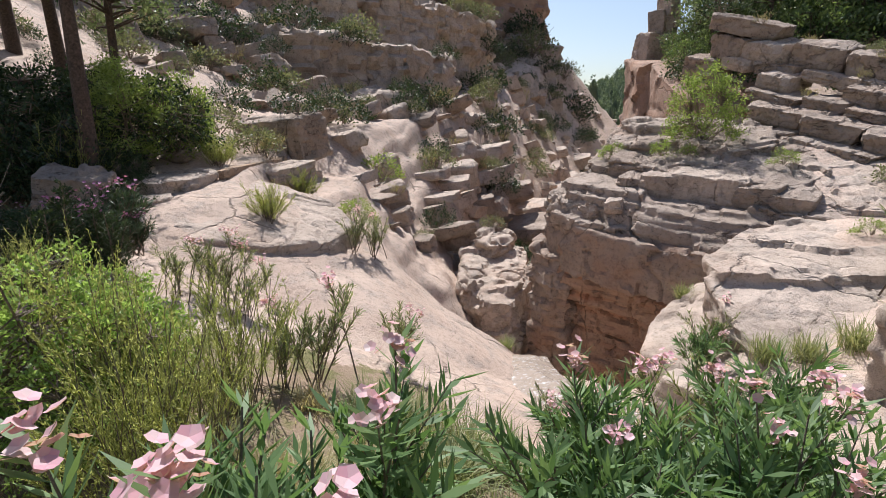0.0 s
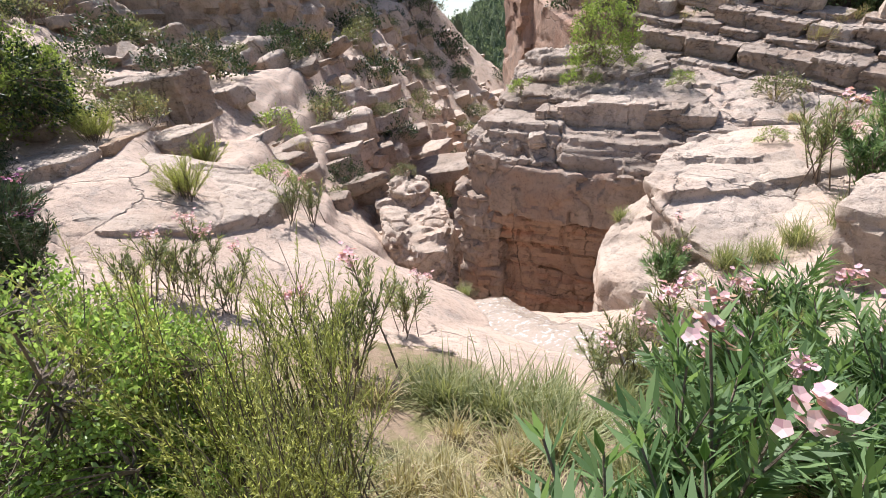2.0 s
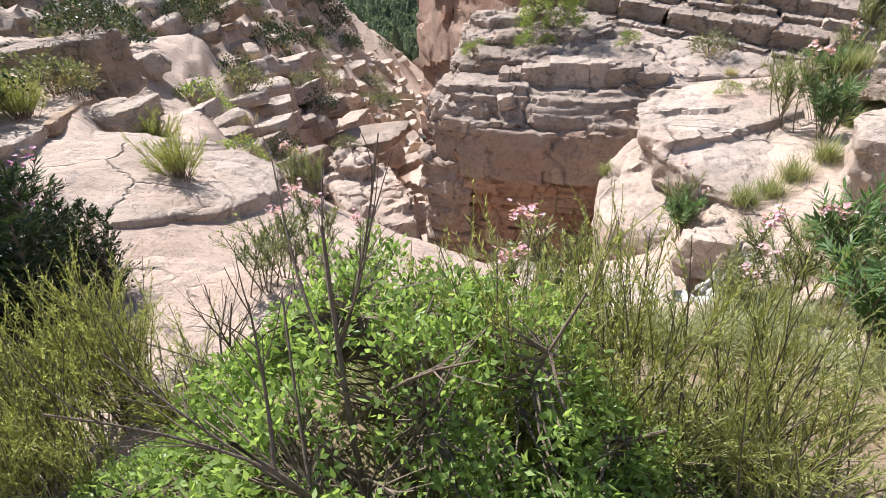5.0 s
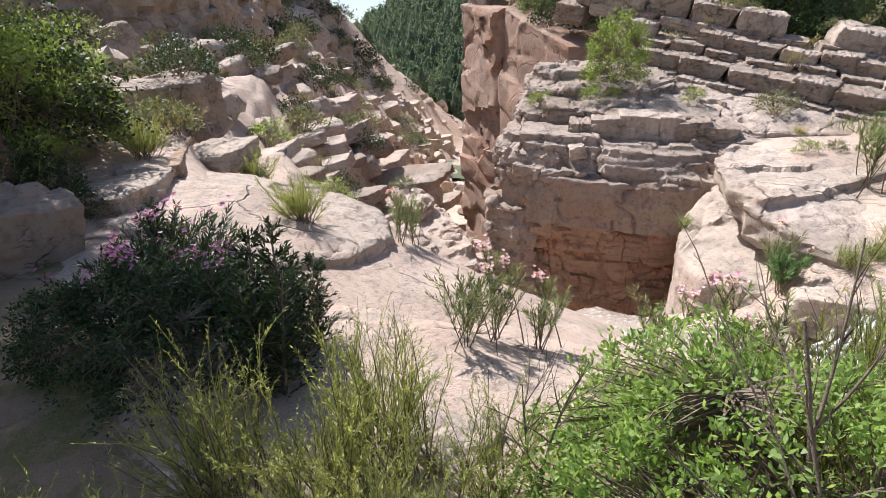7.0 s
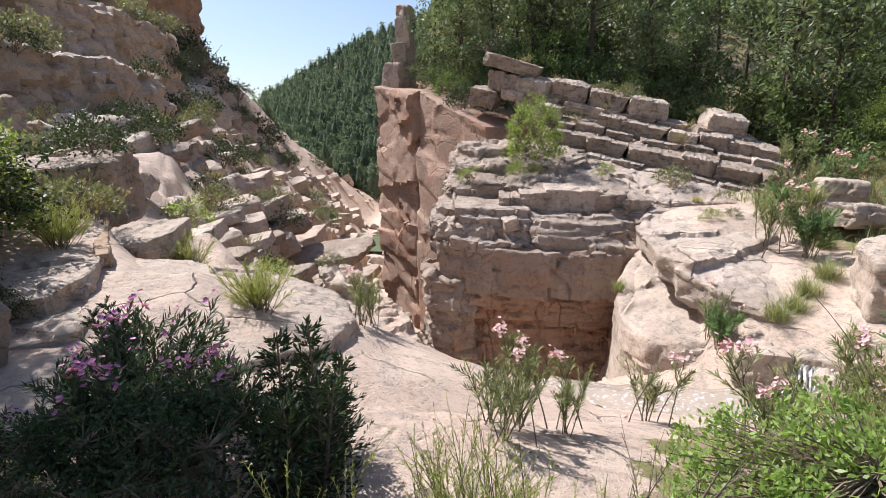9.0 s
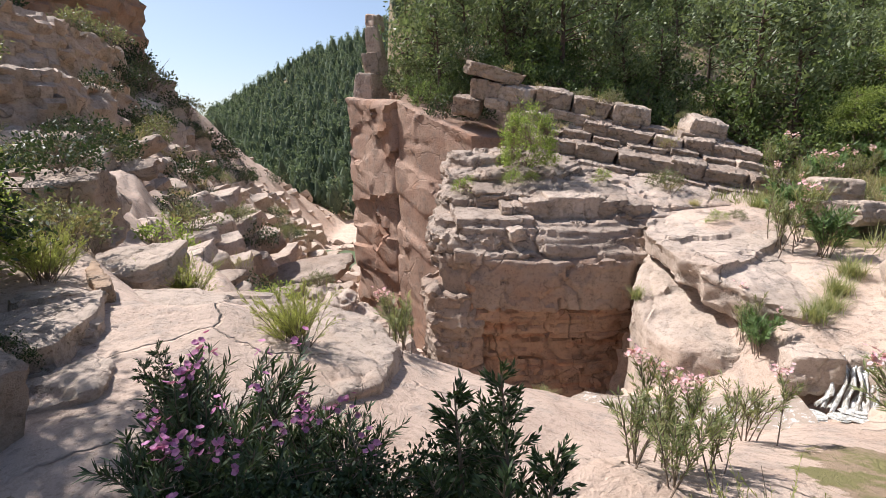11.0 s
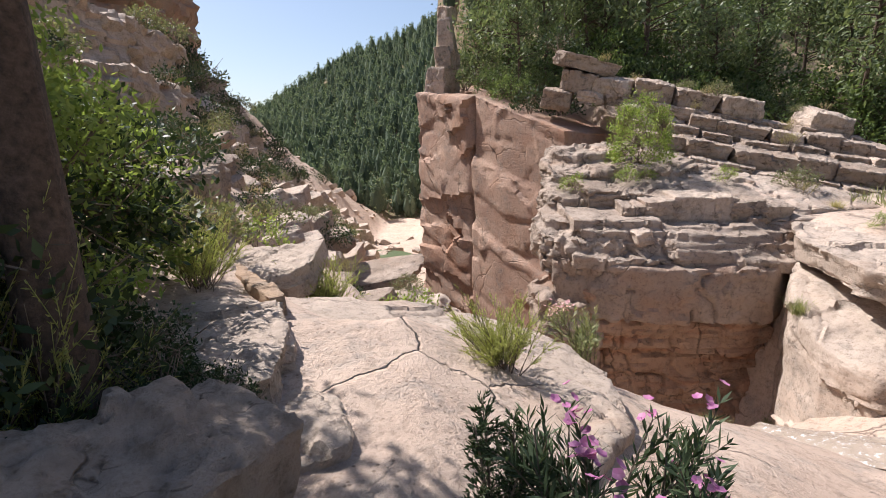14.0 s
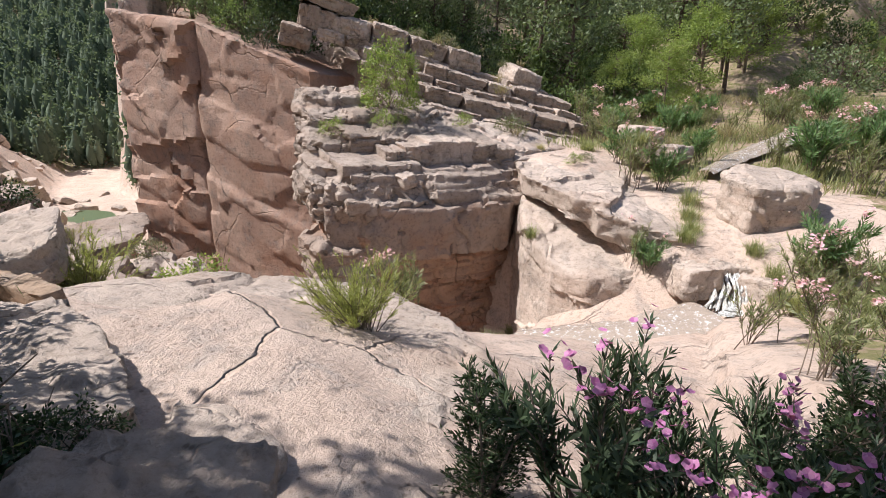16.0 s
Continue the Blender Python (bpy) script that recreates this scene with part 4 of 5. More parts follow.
def dome(seed, r, tips, mat, leaf, per=14, squash=0.85, bark=BARK, branches=11, shell=0.55, joints=2):
    rng = np.random.default_rng(seed)
    b0 = np.stack([rng.normal(0, 0.08 * r, branches), rng.normal(0, 0.08 * r, branches), np.zeros(branches) - 0.05], -1)
    main = bent(b0, fan(branches, rng, 1.3), r * rng.uniform(0.8, 1.1, branches), 6, rng, 0, 0.22)
    d = unit(rng.normal(size=(tips, 3)))
    d[:, 2] = np.abs(d[:, 2]) * 1.05 - 0.12
    lump = 1 + 0.28 * fbm(d + seed, 0.5, 2, seed)
    end = d * (r * lump * rng.uniform(shell, 1.0, tips) ** 0.6)[:, None] * np.array([1, 1, squash]) + np.array([0, 0, 0.25 * r])
    src, _ = along(main, rng.uniform(0.35, 0.99, (branches, max(1, tips // branches + 1))))
    src = src[rng.permutation(len(src))[:tips]]
    j = np.argmin(((end[:, None] - src[None]) ** 2).sum(-1) + rng.uniform(0, 0.05 * r * r, (tips, len(src))), 1)
    t = np.linspace(0, 1, joints)[None, :, None]
    tw = src[j][:, None] * (1 - t) + end[:, None] * t + rng.normal(0, 0.05 * r, (tips, 1, 3)) * t * (1 - t) * 2
    c = end[rng.integers(0, tips, tips * per)]
    at = c + rng.normal(0, leaf * 0.75, c.shape)
    way = unit(c - np.array([0, 0, 0.1 * r])) * 0.6 + unit(rng.normal(size=c.shape)) + np.array([0, 0, 0.25])
    lv = kites(at, way, leaf * rng.uniform(0.6, 1.2, len(c)), leaf * 0.42, rng)
    return [("stem", joined("stem", [tubes(main, 0.012 * r + 0.004, 0.005 * r, 5), tubes(tw, 0.007 * r, 0.002, 3)], bark)), ("foliage", joined("foliage", [lv], mat))]


def conifer_bush(seed, h, mat, w=0.4, sprays=420, per=14):
    rng = np.random.default_rng(seed)
    n = 5
    base = np.stack([rng.normal(0, 0.12 * h, n), rng.normal(0, 0.12 * h, n), np.zeros(n) - 0.05], -1)
    stems = bent(base, fan(n, rng, 0.2), h * rng.uniform(0.65, 1.0, n), 7, rng, 0, 0.06)
    t = rng.uniform(0.05, 0.97, (n, sprays // n))
    at, wy = along(stems, t)
    out = unit(rng.normal(size=at.shape) * np.array([1, 1, 0.2])) + np.array([0, 0, 0.75])
    ln = w * h * (1.02 - t.ravel()) * rng.uniform(0.3, 0.75, len(at)) + 0.05
    tw = bent(at, out, ln, 4, rng)
    p2, w2 = along(tw, rng.uniform(0.05, 1.0, (len(tw), per)))
    lv = kites(p2, w2 + 0.6 * unit(rng.normal(size=p2.shape)), 0.045 * rng.uniform(0.6, 1.2, len(p2)), 0.011, rng)
    return [("stem", joined("stem", [tubes(stems, 0.016, 0.003, 4), tubes(tw, 0.003, 0.001, 3)], BARK)), ("foliage", joined("foliage", [lv], mat))]


def bare_twigs(seed, h):
    """A dead shrub: a crooked stem, forking limbs and fine bare twigs."""
    rng = np.random.default_rng(seed)
    stem = bent(np.zeros((2, 3)), np.array([[0.05, 0.0, 1.0], [0.2, 0.12, 1.0]]), h * np.array([0.95, 0.75]), 8, rng, 0, 0.12)
    at, w = along(stem, rng.uniform(0.3, 0.98, (2, 9)))
    limbs = bent(at, w + 0.75 * unit(rng.normal(size=at.shape) * np.array([1, 1, 0.4])), h * rng.uniform(0.18, 0.36, 18), 6, rng, 0, 0.18)
    at, w = along(limbs, rng.uniform(0.3, 0.99, (18, 7)))
    twigs = bent(at, w + 0.6 * unit(rng.normal(size=at.shape)), h * rng.uniform(0.05, 0.14, len(at)), 4, rng, 0, 0.15)
    return [("trunk", joined("trunk", [tubes(stem, 0.012, 0.004, 5)], BARK, True)), ("limb", joined("limb", [tubes(limbs, 0.005, 0.002, 4)], BARK, True)), ("twig", joined("twig", [tubes(twigs, 0.002, 0.0008, 3)], BARK))]


def tuft(seed, h, n, mat):
    rng = np.random.default_rng(seed)
    base = np.stack([rng.normal(0, 0.1 * h + 0.02, n), rng.normal(0, 0.1 * h + 0.02, n), np.zeros(n) - 0.02], -1)
    p = bent(base, fan(n, rng, 0.8), h * rng.uniform(0.6, 1.1, n), 5, rng, 0.35, 0.1)
    side = unit(np.cross(p[:, -1] - p[:, 0], np.array([0, 0, 1.0])))[:, None] * (np.array([0.004, 0.0038, 0.003, 0.002, 0.0004])[None, :, None])
    v = np.stack([p - side, p + side], 2).reshape(-1, 3)
    i = np.arange(n * 10).reshape(n, 5, 2)
    f = np.stack([i[:, :-1, 0], i[:, :-1, 1], i[:, 1:, 1], i[:, 1:, 0]], -1).reshape(-1, 4)
    return [("blade_tuft", joined("blade_tuft", [(v, f)], mat))]


def tree(seed, h, mat, bark, clumps, per, leaf, crown0=0.35, wide=0.32, r=0.1, clump=0.35, lean=0.04):
    """Trunk, limbs and a crown of leaf clumps at the limbs' ends."""
    rng = np.random.default_rng(seed)
    trunk = bent(np.array([[0, 0, -0.15]]), np.array([[lean, lean * 0.4, 1.0]]), np.array([h * 0.97]), 9, rng, 0, 0.03)
    t = crown0 + (0.98 - crown0) * rng.uniform(0, 1, clumps) ** 0.8
    at, _ = along(trunk, t[None])
    a = rng.uniform(0, 2 * np.pi, clumps)
    prof = np.sqrt(np.clip((1.0 - t) / (1 - crown0), 0, 1)) * np.clip((t - crown0 + 0.15) / 0.25, 0, 1)
    ln = h * wide * (0.25 + 0.85 * prof) * rng.uniform(0.45, 1.1, clumps)
    limbs = bent(at, np.stack([np.cos(a), np.sin(a), rng.uniform(0.1, 0.7, clumps)], -1), ln, 5, rng, 0, 0.15)
    ends = np.concatenate([limbs[:, -1], limbs[:, 3]])
    c = ends[rng.integers(0, len(ends), len(ends) * per)]
    p = c + rng.normal(0, clump * 0.5, c.shape) * np.array([1, 1, 0.6])
    lv = kites(p, unit(rng.normal(size=c.shape)) + np.array([0, 0, 0.4]), leaf * rng.uniform(0.6, 1.2, len(c)), leaf * 0.32, rng)
    return [("trunk", joined("trunk", [tubes(trunk, r, r * 0.25, 8), tubes(limbs, r * 0.28, r * 0.05, 4)], bark, True)), ("crown", joined("crown", [lv], mat))]


def at_ground(x, y, sink=0.0):
    """The ground or rock under a place."""
    hit, p, *_ = scene.ray_cast(bpy.context.evaluated_depsgraph_get(), Vector((x, y, 40)), Vector((0, 0, -1)))
    return (p.z if hit else float(height([x], [y])[0])) - sink


spots = []


def stand(proto, x, y, scale=1.0, yaw=0.0, z=None, group="", label=""):
    """Notes a copy of a plant for planting once all rocks stand."""
    spots.append((proto, x, y, scale, yaw, z, group, label))


OLE = [plant("oleander", "oleander bush with narrow leaves and pink blossom", "shrub", oleander(1, 1.05, 11, PETAL, 2)),
       plant("oleander", "oleander bush with narrow green leaves", "shrub", oleander(2, 0.95, 13, PETAL, 1)),
       plant("oleander", "slender oleander with dry seed heads", "shrub", oleander(3, 0.85, 8, PETAL, 2, 0.4, 0.08, L_OLD)),
       plant("oleander", "oleander with mauve blossom, leaf colour darkened as in pine shade", "shrub", oleander(4, 0.8, 20, PETAL_DEEP, 7, 0.75, 0.085, L_SHADE))]
BROOM = [plant("broom", "feathery olive-green broom shrub", "shrub", broom(5, 0.85, 40, L_BROOM)), plant("broom", "feathery olive-green broom shrub", "shrub", broom(6, 0.95, 34, L_BROOM, 0.35)),
         plant("broom", "light yellow-green broom on bare rock", "shrub", broom(7, 0.55, 60, L_BROOM, 0.85, 13, 17, 0.02))]
MASTIC = [plant("mastic_bush", "rounded bright green mastic bush with bare twigs inside", "shrub", dome(8, 0.75, 900, L_MASTIC, 0.032, 24, joints=4)),
          plant("mastic_bush", "open green mastic bush with grey twigs", "shrub", dome(9, 0.6, 340, L_MASTIC, 0.034, 19, joints=4))]
JUNIPER = [plant("juniper", "dark green juniper bush by the path", "shrub", conifer_bush(10, 1.0, L_DARK)), plant("juniper", "dark dense rounded juniper bush", "shrub", dome(11, 0.6, 520, L_DARK, 0.035, 16))]
SCRUB = [plant("scrub", "low dusty green shrub on the rocks", "shrub", dome(12, 0.5, 75, L_SCRUB, 0.075, 9, 0.8)), plant("scrub", "low dark green shrub on the rocks", "shrub", dome(13, 0.5, 75, L_DARK, 0.075, 9, 0.9)),
         plant("scrub", "dry yellowish shrub on the ledges", "shrub", broom(14, 0.6, 22, L_DRY, 0.9, 6, 8, 0.035)), plant("scrub", "yellow-green shrub on the ledges", "shrub", dome(15, 0.5, 75, L_LIME, 0.065, 10, 0.9))]
DEAD = plant("dead_shrub", "leafless grey shrub with forking twigs", "shrub", bare_twigs(40, 1.15))
TUFT = [plant("grass_tuft", "green grass tussock on the bank", "grass", tuft(16, 0.45, 260, L_GRASS)), plant("grass_tuft", "dry straw-coloured grass tussock", "grass", tuft(17, 0.38, 200, L_DRY))]
YOUNG = [plant("young_tree", "small bushy yellow-green tree rooted in the rock", "tree", dome(19, 0.6, 380, L_LIME, 0.05, 15, 1.9, joints=3))]
LIME = [plant("young_tree", "bushy young tree with bright yellow-green leaves", "tree", tree(18, 1.7, L_LIME, BARK, 40, 85, 0.055, 0.12, 0.36, 0.035, 0.2))]
PINE = [plant("pine_tree", "dark green pine on the wooded slope", "tree", tree(20 + i, 5.5, L_PINE, BARK_DARK, 44, 16, 0.26, 0.3, 0.26, 0.1, 0.6)) for i in range(3)]
OAK = [plant("holm_oak", "dense dark green evergreen oak on the slope", "tree", dome(24 + i, 1.6, 90, (L_OAK_DARK, L_OAK, L_PINE)[i], 0.16, 18, 1.0, BARK_DARK)) for i in range(3)]

# beside the start of the path
for x, y, s, k in ((-0.48, 0.72, 1.04, 0), (-0.27, 0.68, 1.0, 0), (-0.22, 1.02, 0.94, 0), (0.5, 1.5, 1.0, 1), (0.85, 1.55, 0.95, 1), (1.2, 1.4, 1.0, 0), (1.0, 1.05, 0.9, 1), (0.75, 1.95, 0.95, 1),
                   (1.45, 1.75, 1.05, 1), (0.6, 1.1, 0.75, 1), (-0.81, 2.94, 0.9, 2), (-0.38, 3.95, 0.75, 2), (-0.95, 2.75, 0.7, 2), (1.7, 2.85, 1.15, 2), (1.95, 2.6, 1.1, 1), (1.5, 2.45, 1.0, 2)):
    stand(OLE[k], x, y, s, hash((x, y)) % 360)
for x, y, s, k in ((-1.3, 1.95, 1.0, 0), (-1.05, 2.3, 0.9, 1), (-1.65, 2.1, 1.0, 1), (-1.15, 1.55, 0.85, 0), (-1.75, 2.6, 0.8, 0), (1.3, 3.05, 0.75, 2), (-3.1, 3.05, 0.95, 0), (-3.45, 3.3, 0.85, 1), (-2.8, 3.2, 0.8, 0),
                   (-3.35, 2.85, 0.7, 0), (-3.75, 2.55, 0.7, 0), (-3.15, 2.7, 0.7, 1), (-3.95, 2.95, 0.8, 0), (-2.9, 3.3, 0.75, 1), (-3.6, 2.8, 0.55, 0), (-3.45, 2.5, 0.5, 1), (-2.95, 2.7, 0.7, 1), (-2.6, 2.9, 0.7, 0), (-1.0, 1.75, 0.8, 1)):
    stand(BROOM[k], x, y, s, (x * 997 + y * 331) % 360)
for x, y, s, k in ((-2.02, 2.25, 1.0, 0), (-1.62, 1.95, 0.7, 1), (-2.7, 2.45, 0.6, 1), (-1.8, 1.7, 0.6, 1)):
    stand(MASTIC[k], x, y, s, (x * 997 + y * 331) % 360)
for x, y, s, k in ((-3.13, 3.97, 0.95, 0), (-3.5, 4.25, 0.9, 1), (-3.95, 4.6, 0.75, 1), (-3.0, 4.25, 0.7, 0), (-3.62, 5.7, 0.6, 0), (-5.0, 7.1, 1.2, 0), (-5.5, 7.3, 1.7, 1), (-5.8, 7.2, 2.2, 1), (-5.6, 6.7, 1.3, 1), (-5.2, 7.7, 0.9, 1), (-5.2, 8.4, 2.2, 1), (-6.5, 8.0, 2.4, 1)):
    stand(JUNIPER[k], x, y, s, (x * 997 + y * 331) % 360)
# mauve oleanders by the path, their leaves coloured as if in shade
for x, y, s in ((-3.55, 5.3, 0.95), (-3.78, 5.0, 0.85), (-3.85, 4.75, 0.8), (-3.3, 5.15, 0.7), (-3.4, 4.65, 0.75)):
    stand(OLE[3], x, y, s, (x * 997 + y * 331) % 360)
for x, y, s in ((-4.75, 6.75, 0.9), (-4.8, 7.0, 1.1), (-5.0, 6.8, 1.3)):
    stand(BROOM[0], x, y, s, (x * 997 + y * 331) % 360)
for x, y, s, k in ((-2.4, 6.78, 1.0, 2), (-2.55, 9.0, 1.1, 2), (-3.8, 8.5, 1.0, 2)):
    stand(BROOM[k], x, y, s, 40 * x)
for x, y, s, k in ((-1.25, 6.9, 0.8, 2), (-1.0, 7.1, 0.8, 2), (2.75, 4.75, 0.9, 2), (2.6, 4.55, 0.7, 1), (0.75, 2.85, 0.6, 2), (1.0, 2.95, 0.7, 2), (-2.0, 4.05, 0.7, 2), (-1.85, 3.95, 0.65, 2), (-1.6, 3.8, 0.6, 2), (-2.15, 3.8, 0.6, 2)):
    stand(OLE[k], x, y, s, 77 * x)
rr = random.Random(8)
for i in range(110):
    x, y = rr.uniform(-2.0, 2.2), rr.uniform(1.3, 2.8)
    kind, size, turn = rr.random() < 0.45, rr.uniform(0.6, 1.1), rr.uniform(0, 360)
    if i % 5 > 1:
        stand(TUFT[kind], x, y, size * 0.9, turn, None, "grass tussocks on the bank")
for x, y, s in ((2.9, 4.05, 0.9), (3.2, 3.95, 0.9), (3.6, 3.95, 1.0), (4.1, 3.9, 1.1), (2.6, 3.2, 0.8), (2.2, 3.0, 0.9), (1.8, 3.05, 0.8), (-0.15, 2.45, 1.2), (0.15, 2.5, 1.2), (-0.4, 2.6, 1.0), (1.55, 6.55, 0.8), (1.75, 6.75, 0.8), (0.9, 6.6, 0.7), (3.3, 6.4, 0.8), (3.6, 6.7, 0.8)):
    stand(TUFT[0], x, y, s, 50 * x)
stand(DEAD, -2.2, 2.0, 1.05, 200)
stand(DEAD, -2.45, 2.75, 0.7, 80)
# on the block, the slab and the ledges
stand(YOUNG[0], 4.95, 9.7, 1.15, 30)
for x, y, s, k in ((4.1, 9.5, 0.55, 3), (4.5, 9.3, 0.4, 3), (3.4, 10.2, 0.6, 3), (6.9, 7.5, 0.8, 0), (6.7, 7.3, 0.6, 2), (5.6, 8.3, 0.5, 3), (5.2, 5.9, 0.4, 3), (5.6, 5.7, 0.35, 0), (7.2, 10.3, 0.5, 2), (7.9, 9.9, 0.5, 2),
                   (6.6, 12.9, 1.1, 1), (7.2, 13.3, 1.3, 1), (6.3, 13.6, 1.2, 1), (7.8, 11.4, 0.5, 2), (8.6, 10.9, 0.6, 2), (9.4, 10.2, 0.6, 0), (10.2, 9.6, 0.7, 2), (11.0, 9.2, 0.7, 3), (9.0, 11.5, 0.9, 1)):
    stand(SCRUB[k], x, y, s, 91 * x)
for i in range(34):
    stand(rr.choice((SCRUB[2], TUFT[1], SCRUB[0])), rr.uniform(6.3, 12.5), rr.uniform(6.6, 12.5), rr.uniform(0.4, 0.8), rr.uniform(0, 360), None, "dry shrubs of the ledges")
# stepped left side of the gorge
for i in range(150):
    y = 9.5 + 38 * rr.random() ** 1.2
    x = rr.uniform(-16, 2 + 0.5 * max(0, y - 14))
    stand(SCRUB[rr.choice((0, 0, 1, 1, 1, 2))], x, y, rr.uniform(0.6, 1.2) * (0.6 + 0.035 * y), rr.uniform(0, 360), None, "shrubs of the gorge side")
for x, y, s, k in ((-1.6, 8.9, 0.8, 3), (-1.7, 13.2, 1.3, 3), (-4.5, 8.6, 1.2, 1), (-5.2, 9.2, 1.5, 1), (-4.6, 10.4, 1.2, 0), (-3.4, 10.2, 0.9, 2)):
    stand(SCRUB[k], x, y, s, 31 * x)
stand(YOUNG[0], -4.5, 8.7, 1.15, 120)
for x, y, s in ((-4.38, 6.85, 0.55), (-4.65, 7.05, 0.75), (-5.05, 7.05, 1.0), (-5.4, 6.7, 1.1)):
    stand(JUNIPER[1], x, y, s, 200 * x)
for x, y, s, k in ((-3.3, 3.0, 0.65, 0), (-3.05, 3.2, 0.6, 1), (-3.55, 3.35, 0.6, 0)):
    stand(BROOM[k], x, y, s, 150 * x)
stand(LIME[0], -4.72, 7.6, 1.05, 20)
for i in range(40):
    stand(SCRUB[rr.choice((0, 1, 1))], rr.uniform(-20, 12), rr.uniform(41, 56), rr.uniform(2.2, 4.5), rr.uniform(0, 360), None, "shrubs of the crag")
# upstream meadow: oleander thicket and young trees
for i in range(130):
    x, y = rr.uniform(4.6, 15), rr.uniform(-2, 6.2)
    d = float(stream_frame(np.array([x]), np.array([y]))[0][0])
    if abs(d) < 0.5:
        continue
    stand(rr.choice((OLE[2], OLE[1], TUFT[0], SCRUB[2], OLE[2])), x, y, rr.uniform(0.8, 1.4), rr.uniform(0, 360), None, "thicket of the stream meadow")
for x, y, s in ((13.5, 3.6, 1.6), (15.5, 2.4, 2.0), (17, 4.4, 1.8), (18, 0.5, 2.0), (14.5, 5.2, 1.4)):
    stand(LIME[0], x, y, s, 60 * x, None, "young trees upstream")
# wood on the far bank
for i in range(330):
    a, r = radians(rr.uniform(28, 118)), 10.5 + 34 * rr.random() ** 1.3
    x, y = -4.5 + 4.5 + r * math.sin(a) + 3, 4 + r * math.cos(a) + 2
    d = float(stream_frame(np.array([x]), np.array([y]))[0][0])
    if d > -7.5 or (x < 12 and y < 9.5) or (y > 16.5 and x < 9) or x < 8:
        continue
    proto = rr.choice((OAK[0], OAK[1], OAK[2], OAK[1], OAK[0], PINE[0], PINE[1], PINE[2]))
    stand(proto, x, y, rr.uniform(0.6, 1.15), rr.uniform(0, 360), None, "trees of the wooded slope")
for i in range(80):
    x, y = 13 + 33 * rr.random() ** 1.4, rr.uniform(-22, 9)
    d = float(stream_frame(np.array([x]), np.array([y]))[0][0])
    if abs(d) < 1.5:
        continue
    stand(rr.choice((OAK[0], OAK[2], PINE[0], PINE[1], LIME[0], OAK[1])), x, y, rr.uniform(0.7, 1.2) * (1.0 if x > 18 else 0.8), rr.uniform(0, 360), None, "trees of the wooded slope")
stand(PINE[0], 8.6, 16.3, 0.9, 10, None, "trees of the wooded slope")
stand(PINE[1], 10.5, 14.5, 0.8, 70, None, "trees of the wooded slope")

for x, y, s, k in ((6.9, 14.7, 0.5, 1), (7.6, 14.2, 0.55, 0), (7.0, 15.6, 0.45, 0), (7.9, 15.4, 0.6, 2), (8.6, 14.6, 0.7, 0), (9.4, 13.6, 0.7, 1), (8.8, 16.2, 0.8, 0), (7.8, 16.8, 0.6, 2), (9.9, 15.4, 0.9, 0), (10.4, 13.0, 0.8, 0),
                   (11.2, 12.0, 0.75, 1), (9.6, 17.4, 0.9, 2), (11.5, 14.2, 1.0, 0), (12.3, 12.6, 0.9, 0), (12.2, 10.9, 0.7, 0), (13.0, 9.8, 0.8, 1), (13.3, 11.4, 1.0, 0), (8.9, 18.9, 0.8, 0), (11.0, 17.0, 1.0, 0)):
    stand(OAK[k], x, y, s, 57 * x, None, "trees of the wooded slope")
for x, y, s, k in ((7.5, 15.0, 0.62, 2), (8.4, 17.6, 0.7, 1), (9.2, 15.2, 0.75, 0), (10.8, 15.6, 0.9, 2)):
    stand(PINE[k], x, y, s, 83 * x, None, "trees of the wooded slope")
for i in range(60):
    t = rr.random()
    x, y = -12 + 15 * rr.random(), 14 + 20 * t
    stand(SCRUB[rr.choice((1, 1, 1, 0, 0, 2))], x, y, rr.uniform(0.8, 1.5) * (0.7 + 0.03 * y), rr.uniform(0, 360), None, "shrubs of the gorge side")
# pines placed for their cast shade; the first is added to darken the boulder
TALL = [plant("pine_tree", "tall dark pine added to shade the path bank", "tree", tree(33, 6.0, L_PINE, BARK_DARK, 80, 34, 0.17, 0.42, 0.3, 0.12, 0.45, 0.02))]
for x, y, s, yaw in ((-5.45, 8.75, 0.75, 40), (-6.9, 9.6, 1.0, 200), (-8.2, 10.2, 1.1, 140), (-7.6, 8.0, 0.9, 260)):
    stand(TALL[0], x, y, s, yaw, None, "pines over the footpath")
bpy.context.view_layer.update()
grounds = [(pr, x, y, s, yaw, at_ground(x, y, 0.02) if z is None else z, g, lb) for pr, x, y, s, yaw, z, g, lb in spots]
pine_base = at_ground(-4.72, 6.75, 0.05)
used = set()
for pr, x, y, s, yaw, z, g, lb in grounds:
    m = pose(x, y, z, 0, 0, yaw) @ Matrix.Scale(s, 4)
    if pr not in used:
        used.add(pr)
        pr.matrix_basis = m
        ob = pr
    else:
        keep = pr.scale.copy()
        pr.scale = (1, 1, 1)
        ob = copy_thing(pr, pose(x, y, z, 0, 0, yaw))
        pr.scale = keep
        ob.scale = (s, s, s)
    tagged(ob, lb, "", g)


# the pine beside the path, whose crown shades it
pine = plant("pine_tree", "dark-barked pine standing over the footpath", "tree", tree(31, 5.0, L_PINE, BARK_DARK, 70, 40, 0.15, 0.62, 0.24, 0.125, 0.36, 0.02))
pine.matrix_basis = pose(-4.72, 6.75, pine_base)


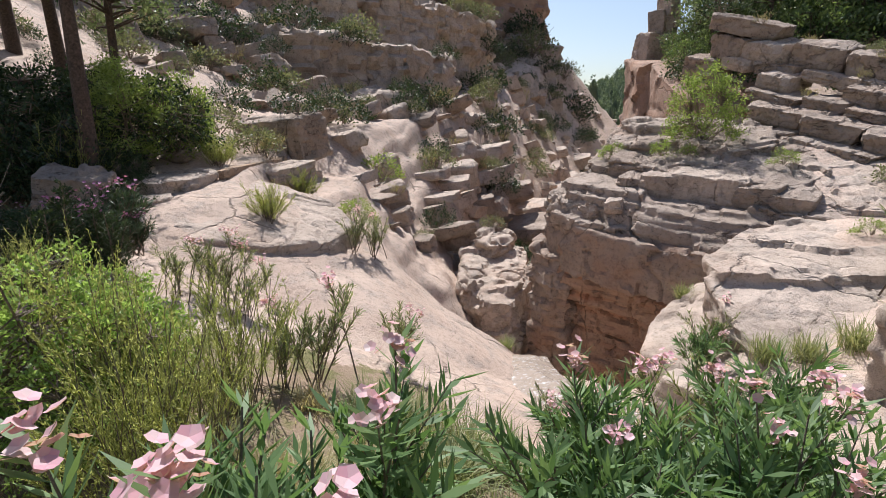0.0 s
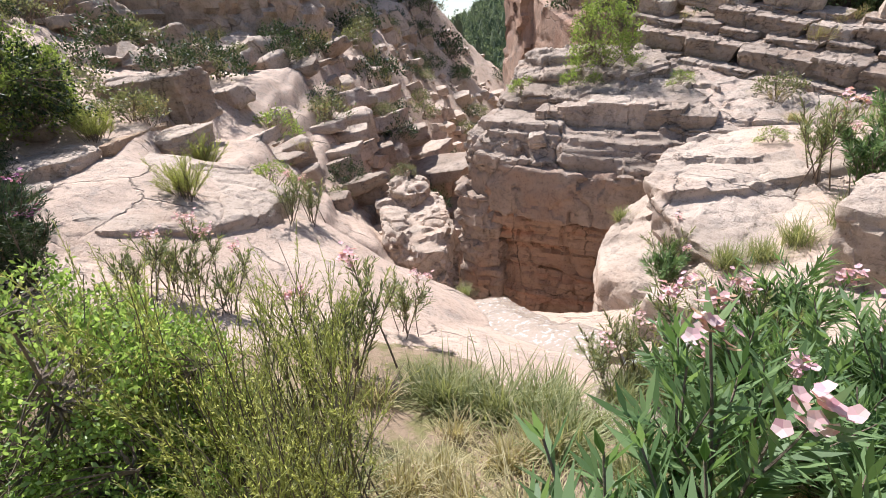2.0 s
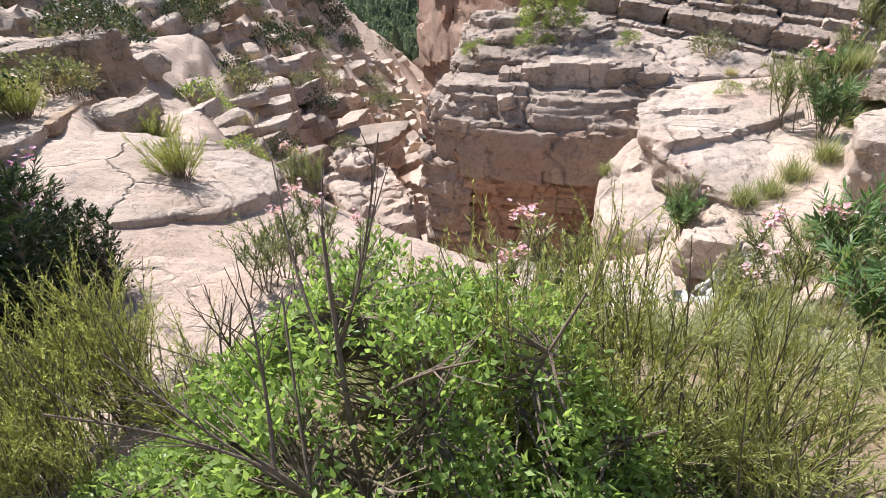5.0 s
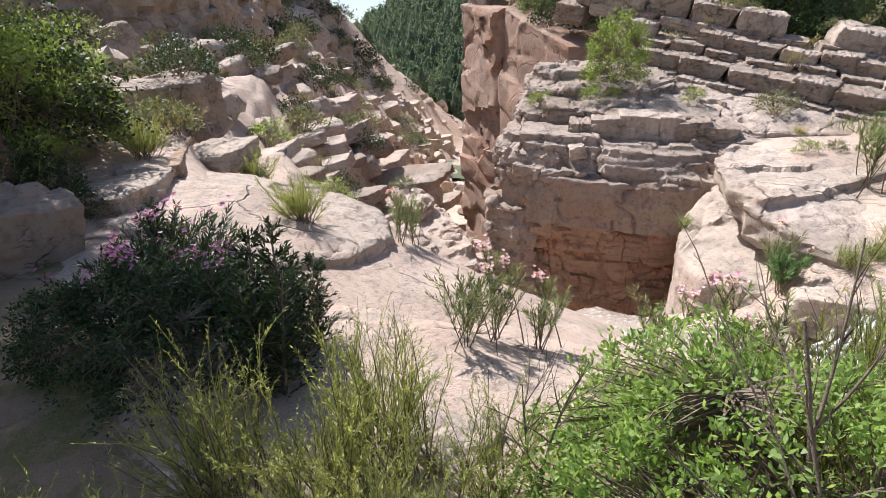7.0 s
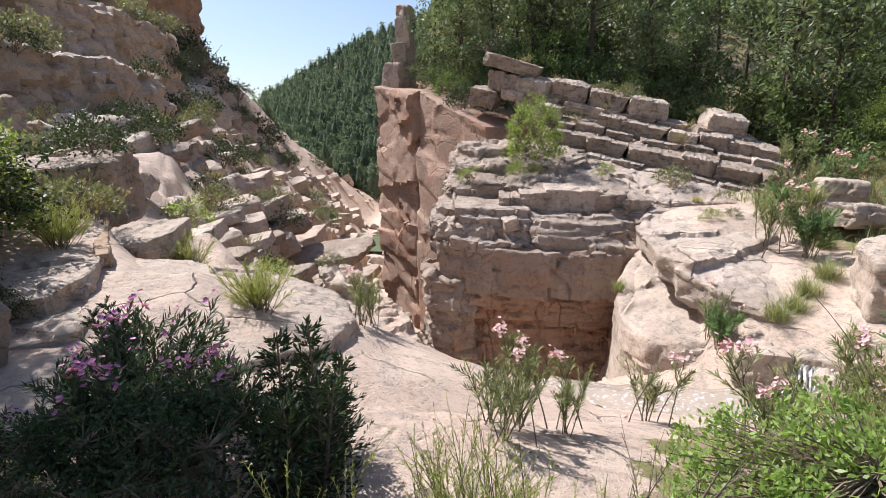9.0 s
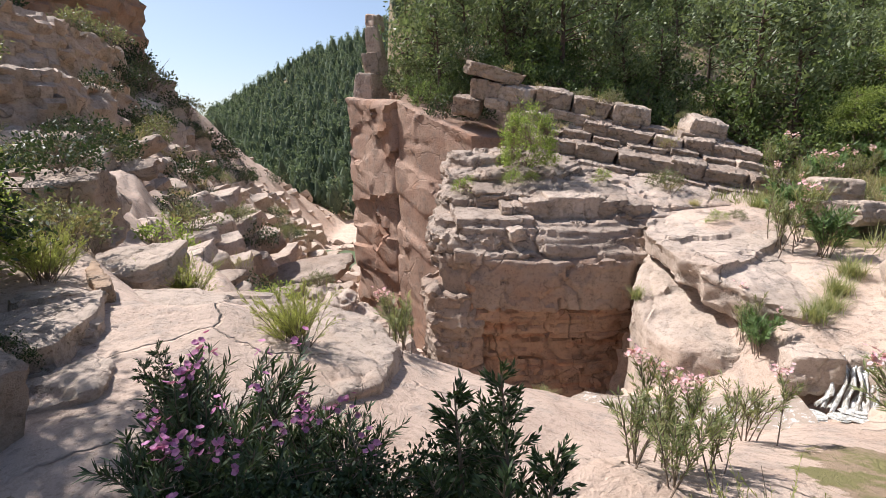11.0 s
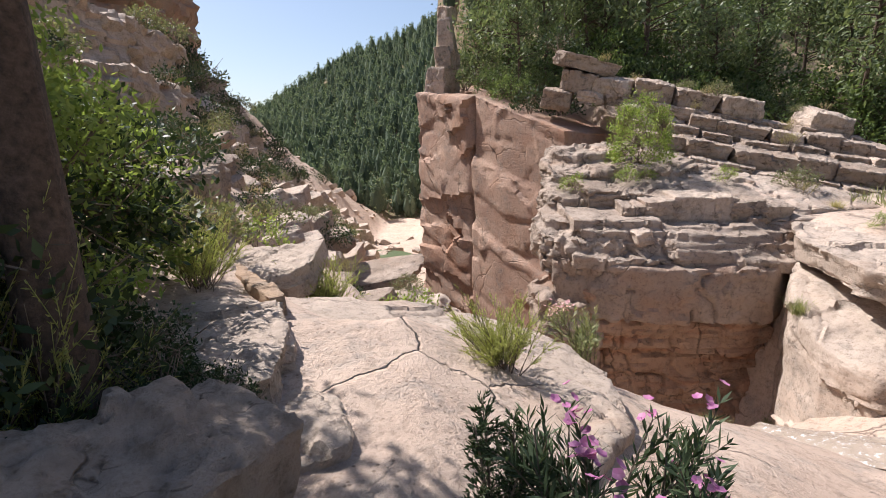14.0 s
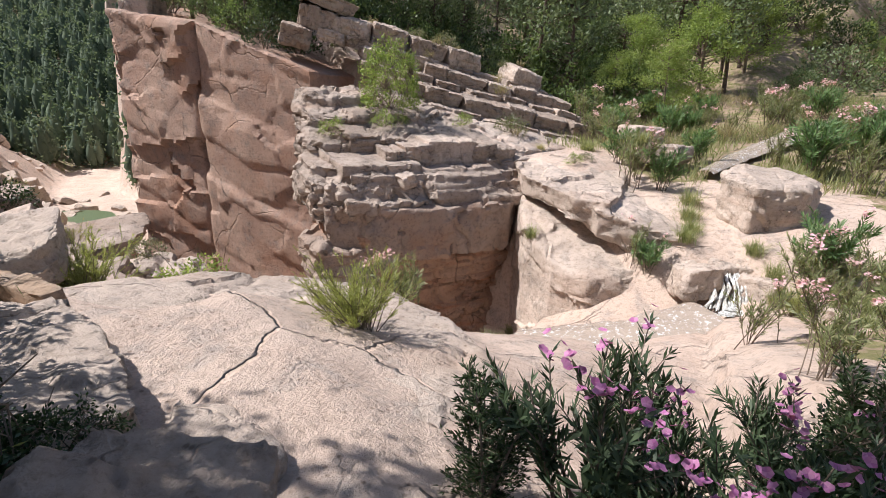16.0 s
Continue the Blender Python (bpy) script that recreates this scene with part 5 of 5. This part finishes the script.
# far wooded hillside: uncountable pines
def far_wood():
    rng = np.random.default_rng(77)
    u, v = rng.uniform(54, 124, 7000), rng.uniform(-42, 80, 7000)
    x, y = -4.5 + 0.47 * u + 0.88 * v, 4 + 0.88 * u - 0.47 * v
    z = height(x, y)
    ok = (x > 3)
    x, y, z = x[ok], y[ok], z[ok]
    # the same wood climbing behind the near bank
    x2, y2 = rng.uniform(12, 75, 1800), rng.uniform(16, 62, 1800)
    near = (stream_frame(x2, y2)[0] < -5) & (np.hypot(x2, y2 - 4) > 26)
    x, y = np.r_[x, x2[near]], np.r_[y, y2[near]]
    z = height(x, y)
    n, per, rings, sides = len(x), 64, 5, 7
    h = rng.uniform(1.7, 3.7, n)
    base = np.stack([x, y, z], -1)
    k = np.linspace(0, 1, rings)
    wide = np.array([0.08, 0.17, 0.17, 0.12, 0.03])
    a = np.linspace(0, 2 * np.pi, sides, endpoint=False)
    r = h[:, None, None] * wide[None, :, None] * rng.uniform(0.6, 1.25, (n, rings, sides))
    crown = np.stack([r * np.cos(a), r * np.sin(a), np.broadcast_to((h[:, None] * (0.12 + 0.88 * k))[..., None], r.shape) + 0.1 * r * rng.normal(size=r.shape)], -1) + base[:, None, None]
    q = np.arange(n * rings * sides).reshape(n, rings, sides)
    faces = np.stack([q[:, :-1], np.roll(q[:, :-1], -1, 2), np.roll(q[:, 1:], -1, 2), q[:, 1:]], -1).reshape(-1, 4)
    pick = crown[np.arange(n)[:, None], rng.integers(0, rings, (n, per)), rng.integers(0, sides, (n, per))].reshape(-1, 3)
    heart = np.repeat(base + np.stack([0 * h, 0 * h, 0.4 * h], -1), per, 0)
    pick = pick + (pick - heart) * rng.uniform(0.1, 0.75, (n * per, 1)) * np.array([1, 1, 0.2]) + np.repeat(h, per)[:, None] * rng.normal(0, 0.045, pick.shape)
    way = unit(rng.normal(size=pick.shape)) + 0.5 * unit(pick - heart)
    sprays = kites(pick, way, np.repeat(h, per) * rng.uniform(0.07, 0.14, n * per), np.repeat(h, per) * 0.06, rng)
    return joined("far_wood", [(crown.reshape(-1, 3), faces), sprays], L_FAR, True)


# grass of the stream meadow
def meadow():
    rng = np.random.default_rng(78)
    x, y = rng.uniform(4.5, 17, 26000), rng.uniform(-4, 6.8, 26000)
    d = stream_frame(x, y)[0]
    thick = fbm(np.stack([x, y, x * 0], -1), 1.6, 3, 5)
    ok = (np.abs(d) > 0.45) & (thick > -0.12) & ~((x < 7.2) & (y > 3.9))
    x, y = x[ok], y[ok]
    p = np.stack([x, y, height(x, y) - 0.02], -1)
    way = rng.normal(0, 0.35, p.shape) + np.array([0, 0, 1.0])
    return joined("meadow_grass", [kites(p, way, rng.uniform(0.12, 0.42, len(p)), 0.018, rng)], L_GRASS)


tagged(new("meadow_grass", meadow()), "rank green and dry grass of the stream meadow", "grass", kind="stuff")
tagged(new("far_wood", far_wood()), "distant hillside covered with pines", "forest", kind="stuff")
